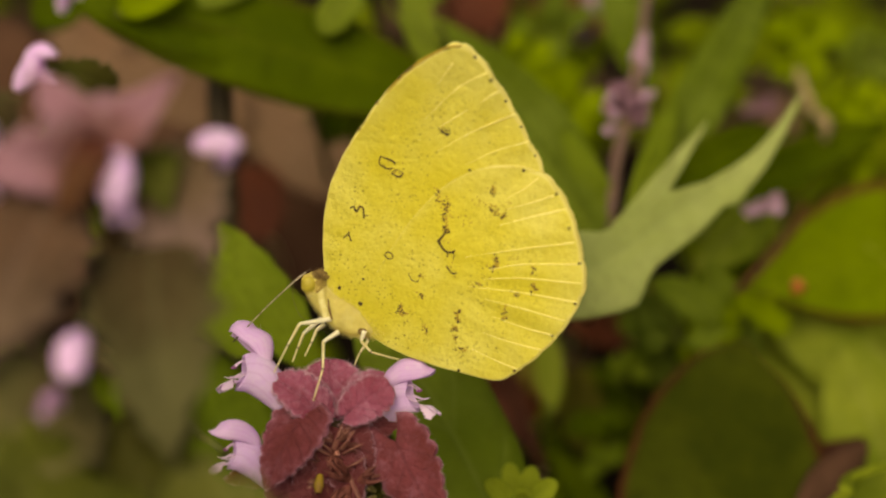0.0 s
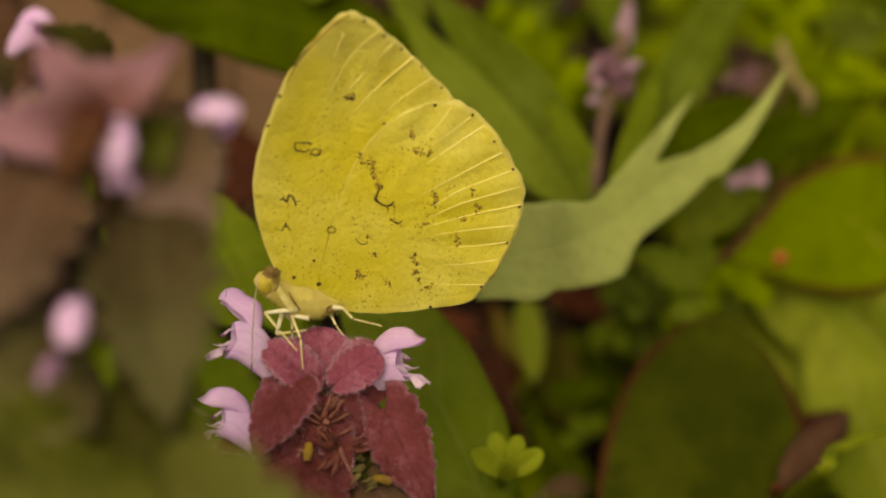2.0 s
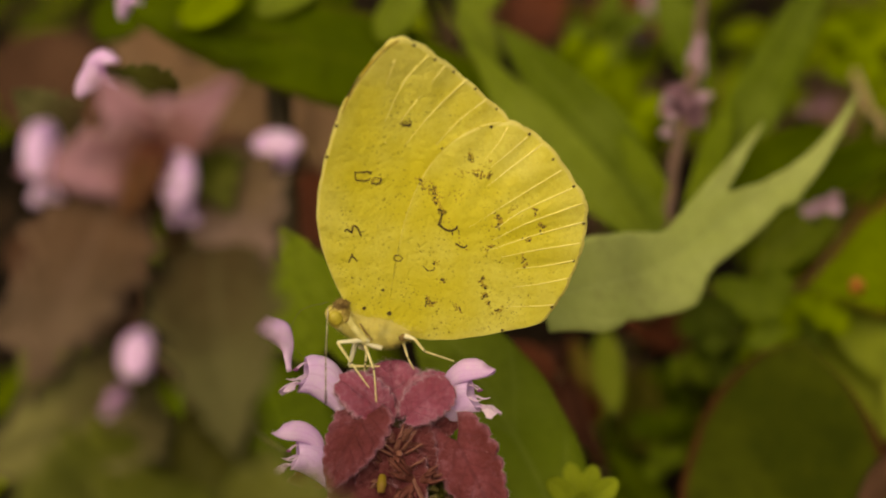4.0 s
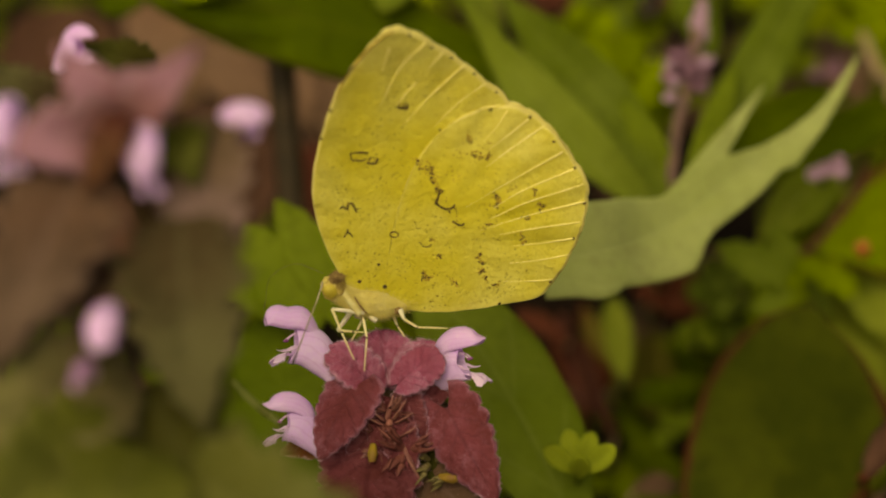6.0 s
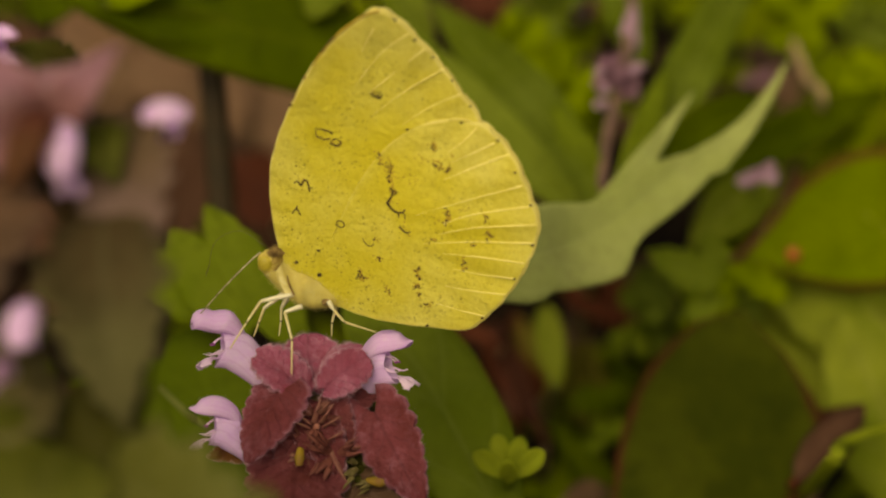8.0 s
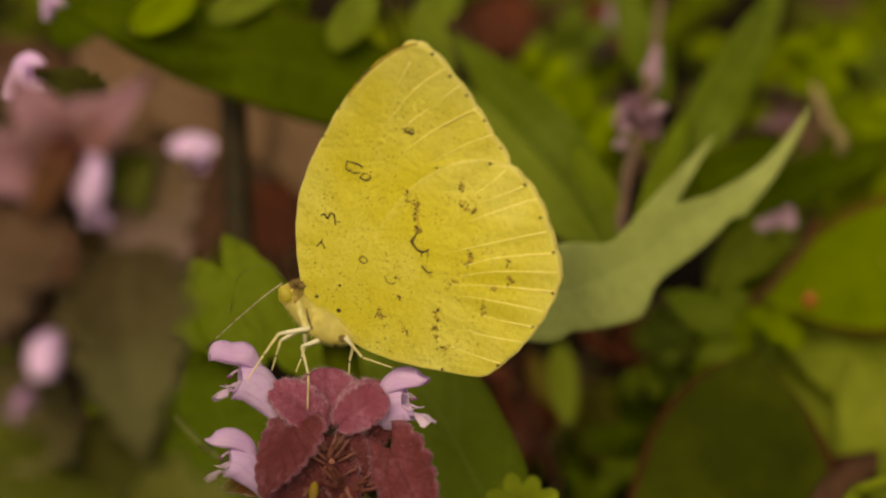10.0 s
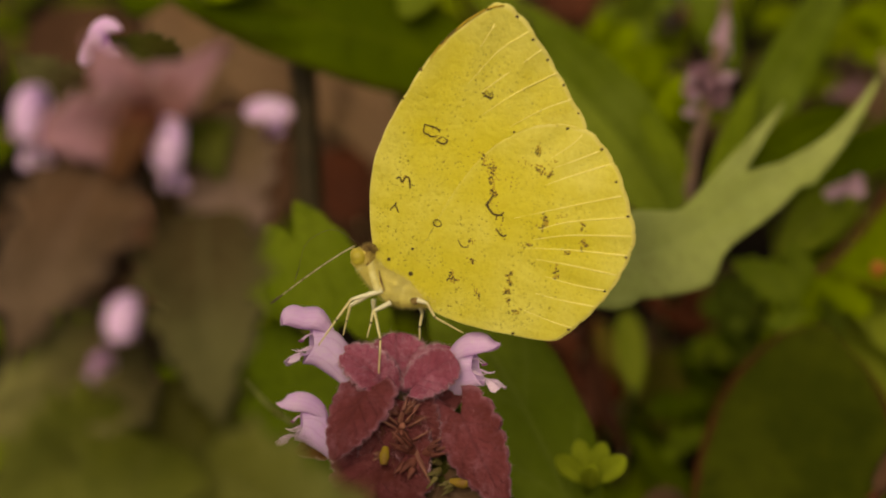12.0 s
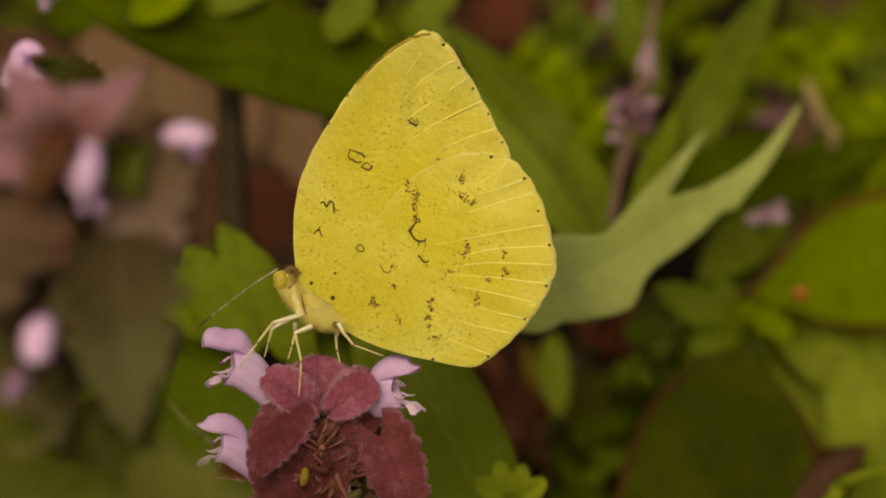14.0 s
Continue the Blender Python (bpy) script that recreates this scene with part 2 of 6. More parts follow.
PETAL = petal_material("petal", (0.92, 0.65, 1.0), (0.96, 0.76, 1.0), (0.78, 0.43, 0.82), 0.42)
PETAL_PALE = petal_material("petal_tube", (0.90, 0.65, 1.0), (0.95, 0.78, 1.0), (0.70, 0.42, 0.72), 0.42)
PETAL_RIM = petal_material("petal_rim", (0.90, 0.68, 0.90), (0.95, 0.80, 0.95), (0.70, 0.40, 0.70), 0.35)
PETAL_DULL = petal_material("petal_dull", (0.52, 0.28, 0.52), (0.66, 0.40, 0.66), (0.45, 0.2, 0.45), 0.3)
PETAL_DEEP = plain_material("petal_spot", (0.16, 0.03, 0.13), (0.30, 0.08, 0.26), 1400, 0.6)
CALYX = plain_material("calyx", (0.12, 0.032, 0.024), (0.20, 0.065, 0.048), 700, 0.6)
CALYX_TAN = plain_material("calyx_tan", (0.27, 0.12, 0.085), (0.19, 0.060, 0.052), 900, 0.6)
CALYX_GREEN = plain_material("calyx_green", (0.10, 0.080, 0.018), (0.20, 0.165, 0.06), 900, 0.6)
BUD = plain_material("bud", (0.33, 0.23, 0.02), (0.22, 0.11, 0.03), 700, 0.6)
BUD_PINK = plain_material("bud_pink", (0.40, 0.18, 0.12), (0.28, 0.09, 0.07), 900, 0.6)
NETTLE_STEM = plain_material("nettle_stem", (0.10, 0.06, 0.025), (0.16, 0.10, 0.035), 400, 0.6)


def nettle_material(name, base, tip, pale, start=0.15, end=0.75):
    """A dead-nettle leaf: flushed at its base, greener to the tip, blotched, with pale hairy ribs."""
    m = Nodes(name, 0.75, 0.03)
    uv = m.split(m.coords("UV"))
    blot = m.noise(150, 5, 0.65)
    along = m.math("ADD", uv[0], m.math("MULTIPLY", m.math("SUBTRACT", blot, 0.5), 0.8))
    colour = m.mix(m.ramp(along, start, end), base, tip)
    colour = m.mix(m.ramp(m.noise(320, 4, 0.6), 0.45, 0.7, 0.0, 0.5), colour, (base[0] * 0.45, base[1] * 0.5, base[2] * 0.45))
    across = m.math("ABSOLUTE", m.math("MULTIPLY", m.math("SUBTRACT", uv[1], 0.5), 2.0))
    phase = m.math("SUBTRACT", m.math("MULTIPLY", uv[0], 6.0), m.math("MULTIPLY", across, 1.8))
    tri = m.math("ABSOLUTE", m.math("SUBTRACT", m.math("FRACT", phase), 0.5))
    lines = m.math("MAXIMUM", m.ramp(across, 0.02, 0.12, 1.0, 0.0), m.math("MULTIPLY", m.ramp(tri, 0.0, 0.14, 1.0, 0.0), 0.6))
    colour = m.mix(m.math("MULTIPLY", lines, 0.3), colour, pale)
    colour = m.mix(m.ramp(across, 0.80, 1.0, 0.0, 0.4), colour, pale)
    fine = m.noise(900, 4, 0.65)
    return m.done(colour, m.math("ADD", m.math("MULTIPLY", lines, -0.6), fine), 0.5, 0.0004, 0.18, (1.0, 0.9, 0.5))


NETTLE_LEAF = nettle_material("nettle_leaf", (0.125, 0.072, 0.043), (0.150, 0.102, 0.070), (0.21, 0.14, 0.11), 0.2, 0.8)
NETTLE_PINK = nettle_material("nettle_pink", (0.26, 0.116, 0.110), (0.38, 0.195, 0.25), (0.48, 0.31, 0.34), 0.1, 0.6)
NETTLE_MAUVE = nettle_material("nettle_mauve", (0.120, 0.080, 0.045), (0.225, 0.150, 0.125), (0.26, 0.18, 0.15), 0.15, 0.6)
NETTLE_OLIVE = nettle_material("nettle_olive", (0.145, 0.120, 0.050), (0.185, 0.175, 0.062), (0.18, 0.165, 0.08))
NETTLE_EDGE = nettle_material("nettle_edge", (0.105, 0.110, 0.022), (0.150, 0.158, 0.045), (0.17, 0.17, 0.06))
NETTLE_GREEN = nettle_material("nettle_green", (0.085, 0.094, 0.013), (0.128, 0.140, 0.028), (0.13, 0.13, 0.035))
NETTLE_RUST = nettle_material("nettle_rust", (0.135, 0.042, 0.030), (0.13, 0.060, 0.028), (0.18, 0.09, 0.06))
# two darker copies for recessed nettle leaves, shade put into their colour
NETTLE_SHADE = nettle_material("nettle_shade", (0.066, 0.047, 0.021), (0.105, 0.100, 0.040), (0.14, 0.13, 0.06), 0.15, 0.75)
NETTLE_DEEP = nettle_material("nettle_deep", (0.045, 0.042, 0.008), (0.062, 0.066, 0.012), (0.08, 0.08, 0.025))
GREY_LEAF = leaf_material("grey_green_leaf", (0.390, 0.445, 0.150), (0.325, 0.385, 0.110), (0.38, 0.44, 0.17), None, 5, 0.6, 0.15, 0.2)
LANCE = leaf_material("lance_leaf", (0.090, 0.128, 0.008), (0.132, 0.178, 0.022), (0.190, 0.242, 0.04), None, 8, 0.55, 0.2, 0.4)
LANCE_PALE = leaf_material("lance_leaf_pale", (0.135, 0.183, 0.014), (0.175, 0.225, 0.028), (0.21, 0.26, 0.05), None, 8, 0.55, 0.2, 0.4)
SEEDLING = leaf_material("seedling_leaf", (0.25, 0.31, 0.02), (0.29, 0.35, 0.03), (0.30, 0.36, 0.05), None, 4, 0.6, 0.3, 0.3)
LIME = leaf_material("lime_leaf", (0.177, 0.247, 0.0048), (0.226, 0.304, 0.0080), (0.267, 0.351, 0.0192), None, 5, 0.5, 0.3, 0.4)
BIG_LEAF = leaf_material("broad_leaf", (0.136, 0.182, 0.014), (0.25, 0.295, 0.033), (0.28, 0.31, 0.06), None, 5, 0.5, 0.2, 0.45)
# dark green dock leaf; main tone lowered further for shade at its lower end
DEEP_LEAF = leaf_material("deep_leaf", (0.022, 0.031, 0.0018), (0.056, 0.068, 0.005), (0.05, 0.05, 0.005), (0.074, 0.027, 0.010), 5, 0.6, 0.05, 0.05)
EDGED_LEAF = leaf_material("edged_leaf", (0.108, 0.156, 0.003), (0.143, 0.195, 0.005), (0.108, 0.145, 0.0064), (0.085, 0.042, 0.008), 5, 0.6, 0.1, 0.2)
# dark green for leaves at the back, part of it shade put into the colour
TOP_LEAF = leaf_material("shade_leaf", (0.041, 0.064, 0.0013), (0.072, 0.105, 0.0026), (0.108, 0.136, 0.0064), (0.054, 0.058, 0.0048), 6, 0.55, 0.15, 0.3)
BLADE = leaf_material("blade_leaf", (0.105, 0.150, 0.008), (0.140, 0.185, 0.015), (0.15, 0.195, 0.02), None, 4, 0.5, 0.15, 0.3)
BLADE_MID = leaf_material("blade_leaf_mid", (0.125, 0.175, 0.012), (0.160, 0.212, 0.022), (0.19, 0.24, 0.04), None, 3, 0.5, 0.15, 0.4)
# darker copy of BLADE, with the flower head's shade put into the colour
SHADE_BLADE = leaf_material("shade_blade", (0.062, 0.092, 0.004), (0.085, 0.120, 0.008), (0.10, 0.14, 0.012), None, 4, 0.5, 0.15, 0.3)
STALK = plain_material("green_stalk", (0.10, 0.12, 0.02), (0.14, 0.13, 0.03), 300, 0.55)
DARK_STALK = plain_material("dark_stalk", (0.028, 0.021, 0.009), (0.045, 0.03, 0.013), 300, 0.6)
TAN_STALK = plain_material("dry_stalk", (0.42, 0.32, 0.16), (0.32, 0.22, 0.11), 300, 0.7)
PURPLE_STALK = plain_material("purple_stalk", (0.14, 0.085, 0.07), (0.18, 0.11, 0.07), 300, 0.7)
RED_STALK = plain_material("red_stalk", (0.11, 0.026, 0.008), (0.08, 0.022, 0.008), 300, 0.6)
DRY_TAN = leaf_material("dry_leaf_tan", (0.23, 0.145, 0.09), (0.17, 0.10, 0.058), (0.13, 0.075, 0.042), None, 6, 0.8, 0.1, 0.5)
DRY_BROWN = leaf_material("dry_leaf_brown", (0.062, 0.030, 0.018), (0.10, 0.052, 0.032), (0.07, 0.035, 0.02), None, 6, 0.8, 0.1, 0.5)
DRY_RED = leaf_material("dry_leaf_red", (0.125, 0.036, 0.016), (0.095, 0.032, 0.019), (0.08, 0.03, 0.02), None, 6, 0.7, 0.1, 0.5)
DRY_MAROON = leaf_material("dry_leaf_maroon", (0.044, 0.016, 0.010), (0.075, 0.028, 0.017), (0.06, 0.026, 0.016), None, 6, 0.8, 0.1, 0.4)
DRY_OLIVE = leaf_material("dry_leaf_olive", (0.15, 0.125, 0.020), (0.20, 0.155, 0.030), (0.28, 0.22, 0.06), None, 5, 0.7, 0.2, 0.3)
# olive leaf tone darkened to carry the shade of the gap
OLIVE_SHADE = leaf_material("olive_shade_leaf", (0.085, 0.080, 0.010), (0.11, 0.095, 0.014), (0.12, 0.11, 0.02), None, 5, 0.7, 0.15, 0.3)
FAR_PETAL = plain_material("far_petal", (0.40, 0.24, 0.33), (0.48, 0.32, 0.42), 300, 0.6, 0.3, 0.2, 0.2)
FAR_PURPLE = plain_material("far_purple", (0.17, 0.080, 0.115), (0.27, 0.15, 0.19), 300, 0.7, 0.2, 0.2, 0.1)
ORANGE = plain_material("orange_spot", (0.45, 0.13, 0.03), (0.38, 0.10, 0.02), 300, 0.6)
COVER = leaf_material("ground_cover", (0.084, 0.119, 0.0038), (0.160, 0.204, 0.0064), (0.152, 0.204, 0.0128), None, 5, 0.55, 0.2, 0.3, 700, True)
COVER_LEAF = leaf_material("cover_leaf", (0.084, 0.119, 0.0038), (0.160, 0.204, 0.0064), (0.152, 0.204, 0.0128), None, 5, 0.55, 0.2, 0.3, 700)
# brown litter, toned down further for the shade under the weeds
LITTER = plain_material("litter", (0.035, 0.020, 0.012), (0.085, 0.050, 0.03), 200, 0.9, 0.04, 0.4, 0.0, True)


def soil_material():
    m = Nodes("soil", 0.95, 0.03)
    a, b = m.noise(60, 6, 0.65), m.noise(700, 5, 0.7)
    # near-black tones: the shade below the foliage is put into the soil colour
    colour = m.mix(m.ramp(a, 0.35, 0.65), (0.006, 0.0045, 0.003), (0.020, 0.013, 0.008))
    colour = m.mix(m.ramp(b, 0.45, 0.75, 0.0, 0.6), colour, (0.04, 0.028, 0.018))
    return m.done(colour, m.math("ADD", a, m.math("MULTIPLY", b, 0.4)), 0.8, 0.002)


SOIL = soil_material()


# ---------------------------------------------------------------- geometry helpers (all lengths in millimetres)
def mesh_of(name, verts, faces, mat, uvs=None, smooth=True):
    me = bpy.data.meshes.new(name)
    me.from_pydata([tuple(c * MM for c in v) for v in verts], [], faces)
    me.materials.append(mat)
    if uvs is not None:
        layer = me.uv_layers.new(name="UVMap")
        index = np.empty(len(me.loops), dtype=np.int32)
        me.loops.foreach_get("vertex_index", index)
        layer.data.foreach_set("uv", np.asarray(uvs, dtype=np.float32)[index].ravel())
    if smooth:
        me.polygons.foreach_set("use_smooth", [True] * len(me.polygons))
    me.update()
    return me


def part(name, shape, mat, parent, label=""):
    """Links one mesh under a thing or a part. shape: (verts, faces) or (verts, faces, uvs), in the parent's space."""
    ob = new(name, mesh_of(name, shape[0], shape[1], mat, shape[2] if len(shape) > 2 else None))
    ob.parent = parent
    return tagged(ob, label)


def thing(name, at, label, category, group="", kind=""):
    ob = new(name)
    ob.empty_display_size = 0.002
    ob.location = tuple(c * MM for c in at)
    return tagged(ob, label, category, group, kind)


def joined(shapes):
    """Several shapes as one."""
    verts, faces, uvs = [], [], []
    for sh in shapes:
        n = len(verts)
        verts += list(sh[0])
        faces += [tuple(i + n for i in f) for f in sh[1]]
        uvs += list(sh[2]) if len(sh) > 2 else [(0.5, 0.5)] * len(sh[0])
    return verts, faces, uvs


def moved(shape, offset):
    o = Vector(offset)
    return ([Vector(v) + o for v in shape[0]], *shape[1:])


def turned(shape, m):
    return ([m @ Vector(v) for v in shape[0]], *shape[1:])


def spline(points, steps):
    """A smooth curve through points (any dimension), steps per span."""
    p = [np.array(q, dtype=float) for q in points]
    p = [2 * p[0] - p[1]] + p + [2 * p[-1] - p[-2]]
    out = []
    for i in range(1, len(p) - 2):
        for j in range(steps):
            t = j / steps
            a, b, c, d = p[i - 1], p[i], p[i + 1], p[i + 2]
            out.append(0.5 * (2 * b + (c - a) * t + (2 * a - 5 * b + 4 * c - d) * t * t + (3 * b - a - 3 * c + d) * t ** 3))
    out.append(p[-2])
    return out


def tube(points, radii, sides=8, steps=5, flat=1.0):
    """A closed round rod through points; radii at the points."""
    path = [Vector(v) for v in spline(points, steps)]
    rad = np.interp(np.linspace(0, 1, len(path)), np.linspace(0, 1, len(radii)), radii)
    verts, faces = [], []
    ref = Vector((0.3, 0.2, 0.93))
    for i, c in enumerate(path):
        d = (path[min(i + 1, len(path) - 1)] - path[max(i - 1, 0)]).normalized()
        u = d.cross(ref)
        u = (u if u.length > 0.05 else d.cross(Vector((1, 0, 0)))).normalized()
        w = d.cross(u)
        for j in range(sides):
            ang = 2 * math.pi * j / sides
            verts.append(c + (u * math.cos(ang) + w * math.sin(ang) * flat) * rad[i])
    n = len(path)
    for i in range(n - 1):
        for j in range(sides):
            k = (j + 1) % sides
            faces.append((i * sides + j, i * sides + k, (i + 1) * sides + k, (i + 1) * sides + j))
    faces.append(tuple(range(sides))[::-1])
    faces.append(tuple((n - 1) * sides + j for j in range(sides)))
    uvs = [(i / (n - 1), j / sides) for i in range(n) for j in range(sides)]
    return verts, faces, uvs


def ball(centre, radii, rings=10, sides=14, bumpy=0.0):
    c = Vector(centre)
    verts, faces = [], []
    for i in range(rings + 1):
        th = math.pi * i / rings
        for j in range(sides):
            ph = 2 * math.pi * j / sides
            v = Vector((math.sin(th) * math.cos(ph), math.sin(th) * math.sin(ph), math.cos(th)))
            k = 1 + bumpy * noise.noise(v * 2.5 + c)
            verts.append(c + Vector((v.x * radii[0], v.y * radii[1], v.z * radii[2])) * k)
    for i in range(rings):
        for j in range(sides):
            k = (j + 1) % sides
            faces.append((i * sides + j, (i + 1) * sides + j, (i + 1) * sides + k, i * sides + k))
    return verts, faces


def shell(grid, thick, uv=None, normal_hint=None):
    """A thin sheet with two faces and closed edges out of a grid of points."""
    g = np.array([[tuple(p) for p in row] for row in grid], dtype=float)
    n, m = g.shape[:2]
    du, dv = np.gradient(g, axis=0), np.gradient(g, axis=1)
    nr = np.cross(du, dv)
    nr /= np.linalg.norm(nr, axis=2, keepdims=True) + 1e-9
    top, low = g + nr * thick / 2, g - nr * thick / 2
    verts = [tuple(v) for v in top.reshape(-1, 3)] + [tuple(v) for v in low.reshape(-1, 3)]
    q = n * m
    faces = []
    for i in range(n - 1):
        for j in range(m - 1):
            a, b, c, d = i * m + j, i * m + j + 1, (i + 1) * m + j + 1, (i + 1) * m + j
            faces.append((a, d, c, b))
            faces.append((q + a, q + b, q + c, q + d))
    edge = [(0, j) for j in range(m)] + [(i, m - 1) for i in range(1, n)] + [(n - 1, j) for j in range(m - 2, -1, -1)] + [(i, 0) for i in range(n - 2, 0, -1)]
    ids = [i * m + j for i, j in edge]
    for a, b in zip(ids, ids[1:] + ids[:1]):
        faces.append((a, b, q + b, q + a))
    uvs = [(i / (n - 1), j / (m - 1)) for i in range(n) for j in range(m)]
    return verts, faces, uvs + uvs


def leaf(base, tip, width, face=VIEW, arc=0.06, bow=0.0, fold=0.12, shape=(0.7, 0.9), teeth=0, bite=0.06, wave=0.02, rows=24, cols=9, thick=0.25, seed=0, blunt=0.0, curl=0.0, quilt=0.0, ragged=0.10):
    """A leaf blade from base to tip. shape: how fast it widens and narrows; fold lifts both halves off the midrib, arc bends it along its
    length, bow sideways; teeth cut the rim; blunt rounds the tip."""
    b, t = Vector(base), Vector(tip)
    a = t - b
    length = a.length
    ax = a.normalized()
    nr = (Vector(face) - ax * Vector(face).dot(ax)).normalized()
    side = ax.cross(nr)
    p, q = shape
    peak = (p / (p + q)) ** p * (q / (p + q)) ** q
    grid = []
    for i in range(rows + 1):
        s = i / rows
        se = min(max(s, 0.004), 1 - 0.004 * (1 - blunt))
        half = width / 2 * (se ** p * (1 - se) ** q) / peak
        if blunt:
            half = max(half, 0) * (1 - blunt) + blunt * width / 2 * math.sqrt(max(1 - (2 * s - 1) ** 2, 0.0004))
        if teeth:
            half *= 1 - bite * (0.7 + 0.6 * math.sin(seed + s * 9.0) ** 2) * ((s * teeth) % 1.0)
        mid = b + a * s + nr * (arc * length * 4 * s * (1 - s)) + side * (bow * length * 4 * s * (1 - s))
        row = []
        for j in range(cols):
            v = 2 * j / (cols - 1) - 1
            edge = 1 + ragged * noise.noise(Vector((s * 5.0 + seed * 2.3, 7.0 if v > 0 else -7.0, seed))) * (1 if abs(v) > 0.01 else 0)
            n = noise.noise(Vector((s * 2.6 + seed * 3.1, v * 1.3, seed * 1.7)))
            row.append(mid + side * (half * v * edge) + nr * (fold * half * abs(v) - curl * half * v * v + quilt * abs(math.sin(math.pi * (6 * s - 1.8 * abs(v)))) * min(1.0, 6 * abs(v)) + wave * length * n * (0.3 + abs(v))))
        grid.append(row)
    return shell(grid, thick)


def lobed_blade(rib, left, right, face=VIEW, fold=0.12, thick=0.25, seed=3):
    """A blade along a curved midrib whose two halves have their own widths from base to tip."""
    path = [Vector(p) for p in spline(rib, 12)]
    n, grid = len(path), []
    steps = np.linspace(0, 1, n)
    wide = [np.interp(steps, np.linspace(0, 1, len(w)), w) for w in (left, right)]
    for i, c in enumerate(path):
        d = (path[min(i + 1, n - 1)] - path[max(i - 1, 0)]).normalized()
        nr = (Vector(face) - d * Vector(face).dot(d)).normalized()
        side = nr.cross(d)
        row = []
        for j in range(13):
            v = j / 6 - 1
            half = float(wide[0 if v > 0 else 1][i])
            rise = fold * half * abs(v) + 0.35 * noise.noise(Vector((i * 0.09, v * 1.2, seed))) * abs(v)
            row.append(c + side * (half * v) + nr * rise)
        grid.append(row)
    return shell(grid, thick)


def petiole(base, root, radius=0.45, lean=(0, 0, 0)):
    """A stalk from the ground to a leaf's base."""
    b, r = Vector(base), Vector(root)
    mid = (b + r) / 2 + Vector(lean)
    return tube([r, mid, b], [radius * 1.25, radius * 1.1, radius * 0.8], 7, 6)


def hairs(shape_verts, count, length, seed, toward=VIEW, thin=0.011):
    """Short fine hairs standing on a surface, as slim spikes."""
    rng = random.Random(seed)
    verts, faces = [], []
    for _ in range(count):
        v = Vector(rng.choice(shape_verts))
        d = (Vector(toward) * rng.uniform(0.0, 0.9) + Vector((rng.uniform(-1, 1), rng.uniform(-1, 1), rng.uniform(-0.6, 1)))).normalized()
        s = d.orthogonal().normalized() * thin
        w = d.cross(s)
        n = len(verts)
        verts += [v + s, v - s * 0.5 + w * 0.85, v - s * 0.5 - w * 0.85, v + d * length * rng.uniform(0.5, 1.2)]
        faces += [(n, n + 1, n + 3), (n + 1, n + 2, n + 3), (n + 2, n, n + 3)]
    return verts, faces


# ---------------------------------------------------------------- the ground
def ground_height(x, y):
    near = max(0.0, 1 - math.hypot(x, y - 120) / 700)
    return near * (5.0 * noise.noise(Vector((x * 0.012, y * 0.012, 0.3))) + 2.0 * noise.noise(Vector((x * 0.05, y * 0.05, 5.0)))) - 1.0


def build_ground():
    line = [-90000, -30000, -9000, -3000, -1200, -700] + [-450 + 12 * i for i in range(76)] + [700, 1200, 3000, 9000, 30000, 90000]
    n = len(line)
    verts = [(x, y + 120, ground_height(x, y + 120)) for y in line for x in line]
    faces = [(j * n + i, j * n + i + 1, (j + 1) * n + i + 1, (j + 1) * n + i) for j in range(n - 1) for i in range(n - 1)]
    ob = new("ground", mesh_of("ground", verts, faces, SOIL))
    tagged(ob, "soil strewn with leaf litter, its colour darkened for shade", "ground", kind="structure")


build_ground()


LEAN = 1.2


def foot(p, dx=0.0, dy=0.0):
    """The place on the ground from which a stalk leans over to p."""
    x, y = p[0] + dx, p[1] + dy + p[2] * LEAN
    return (x, y, ground_height(x, y) - 1.0)


def rel(p, o):
    return Vector(p) - Vector(o)


# ---------------------------------------------------------------- plants made of stalked leaves
def leafy_plant(name, label, category, leaves, stalk=STALK, group="", radius=0.5, root=None):
    """One plant: leaves is a list of (part name, base, tip, width, material, options)."""
    first = leaves[0][1]
    r = Vector(root if root else foot(first))
    ob = thing(name, r, label, category, group)
    for i, (pname, base, tip, width, mat, opt) in enumerate(leaves):
        opt = dict(opt)
        bare = opt.pop("bare", False)
        part(pname, leaf(rel(base, r), rel(tip, r), width, seed=i + len(name), **opt), mat, ob)
        if not bare:
            part("stalk", petiole(rel(base, r), (i * 0.6, i * 0.4, 0), radius), stalk, ob)
    return ob


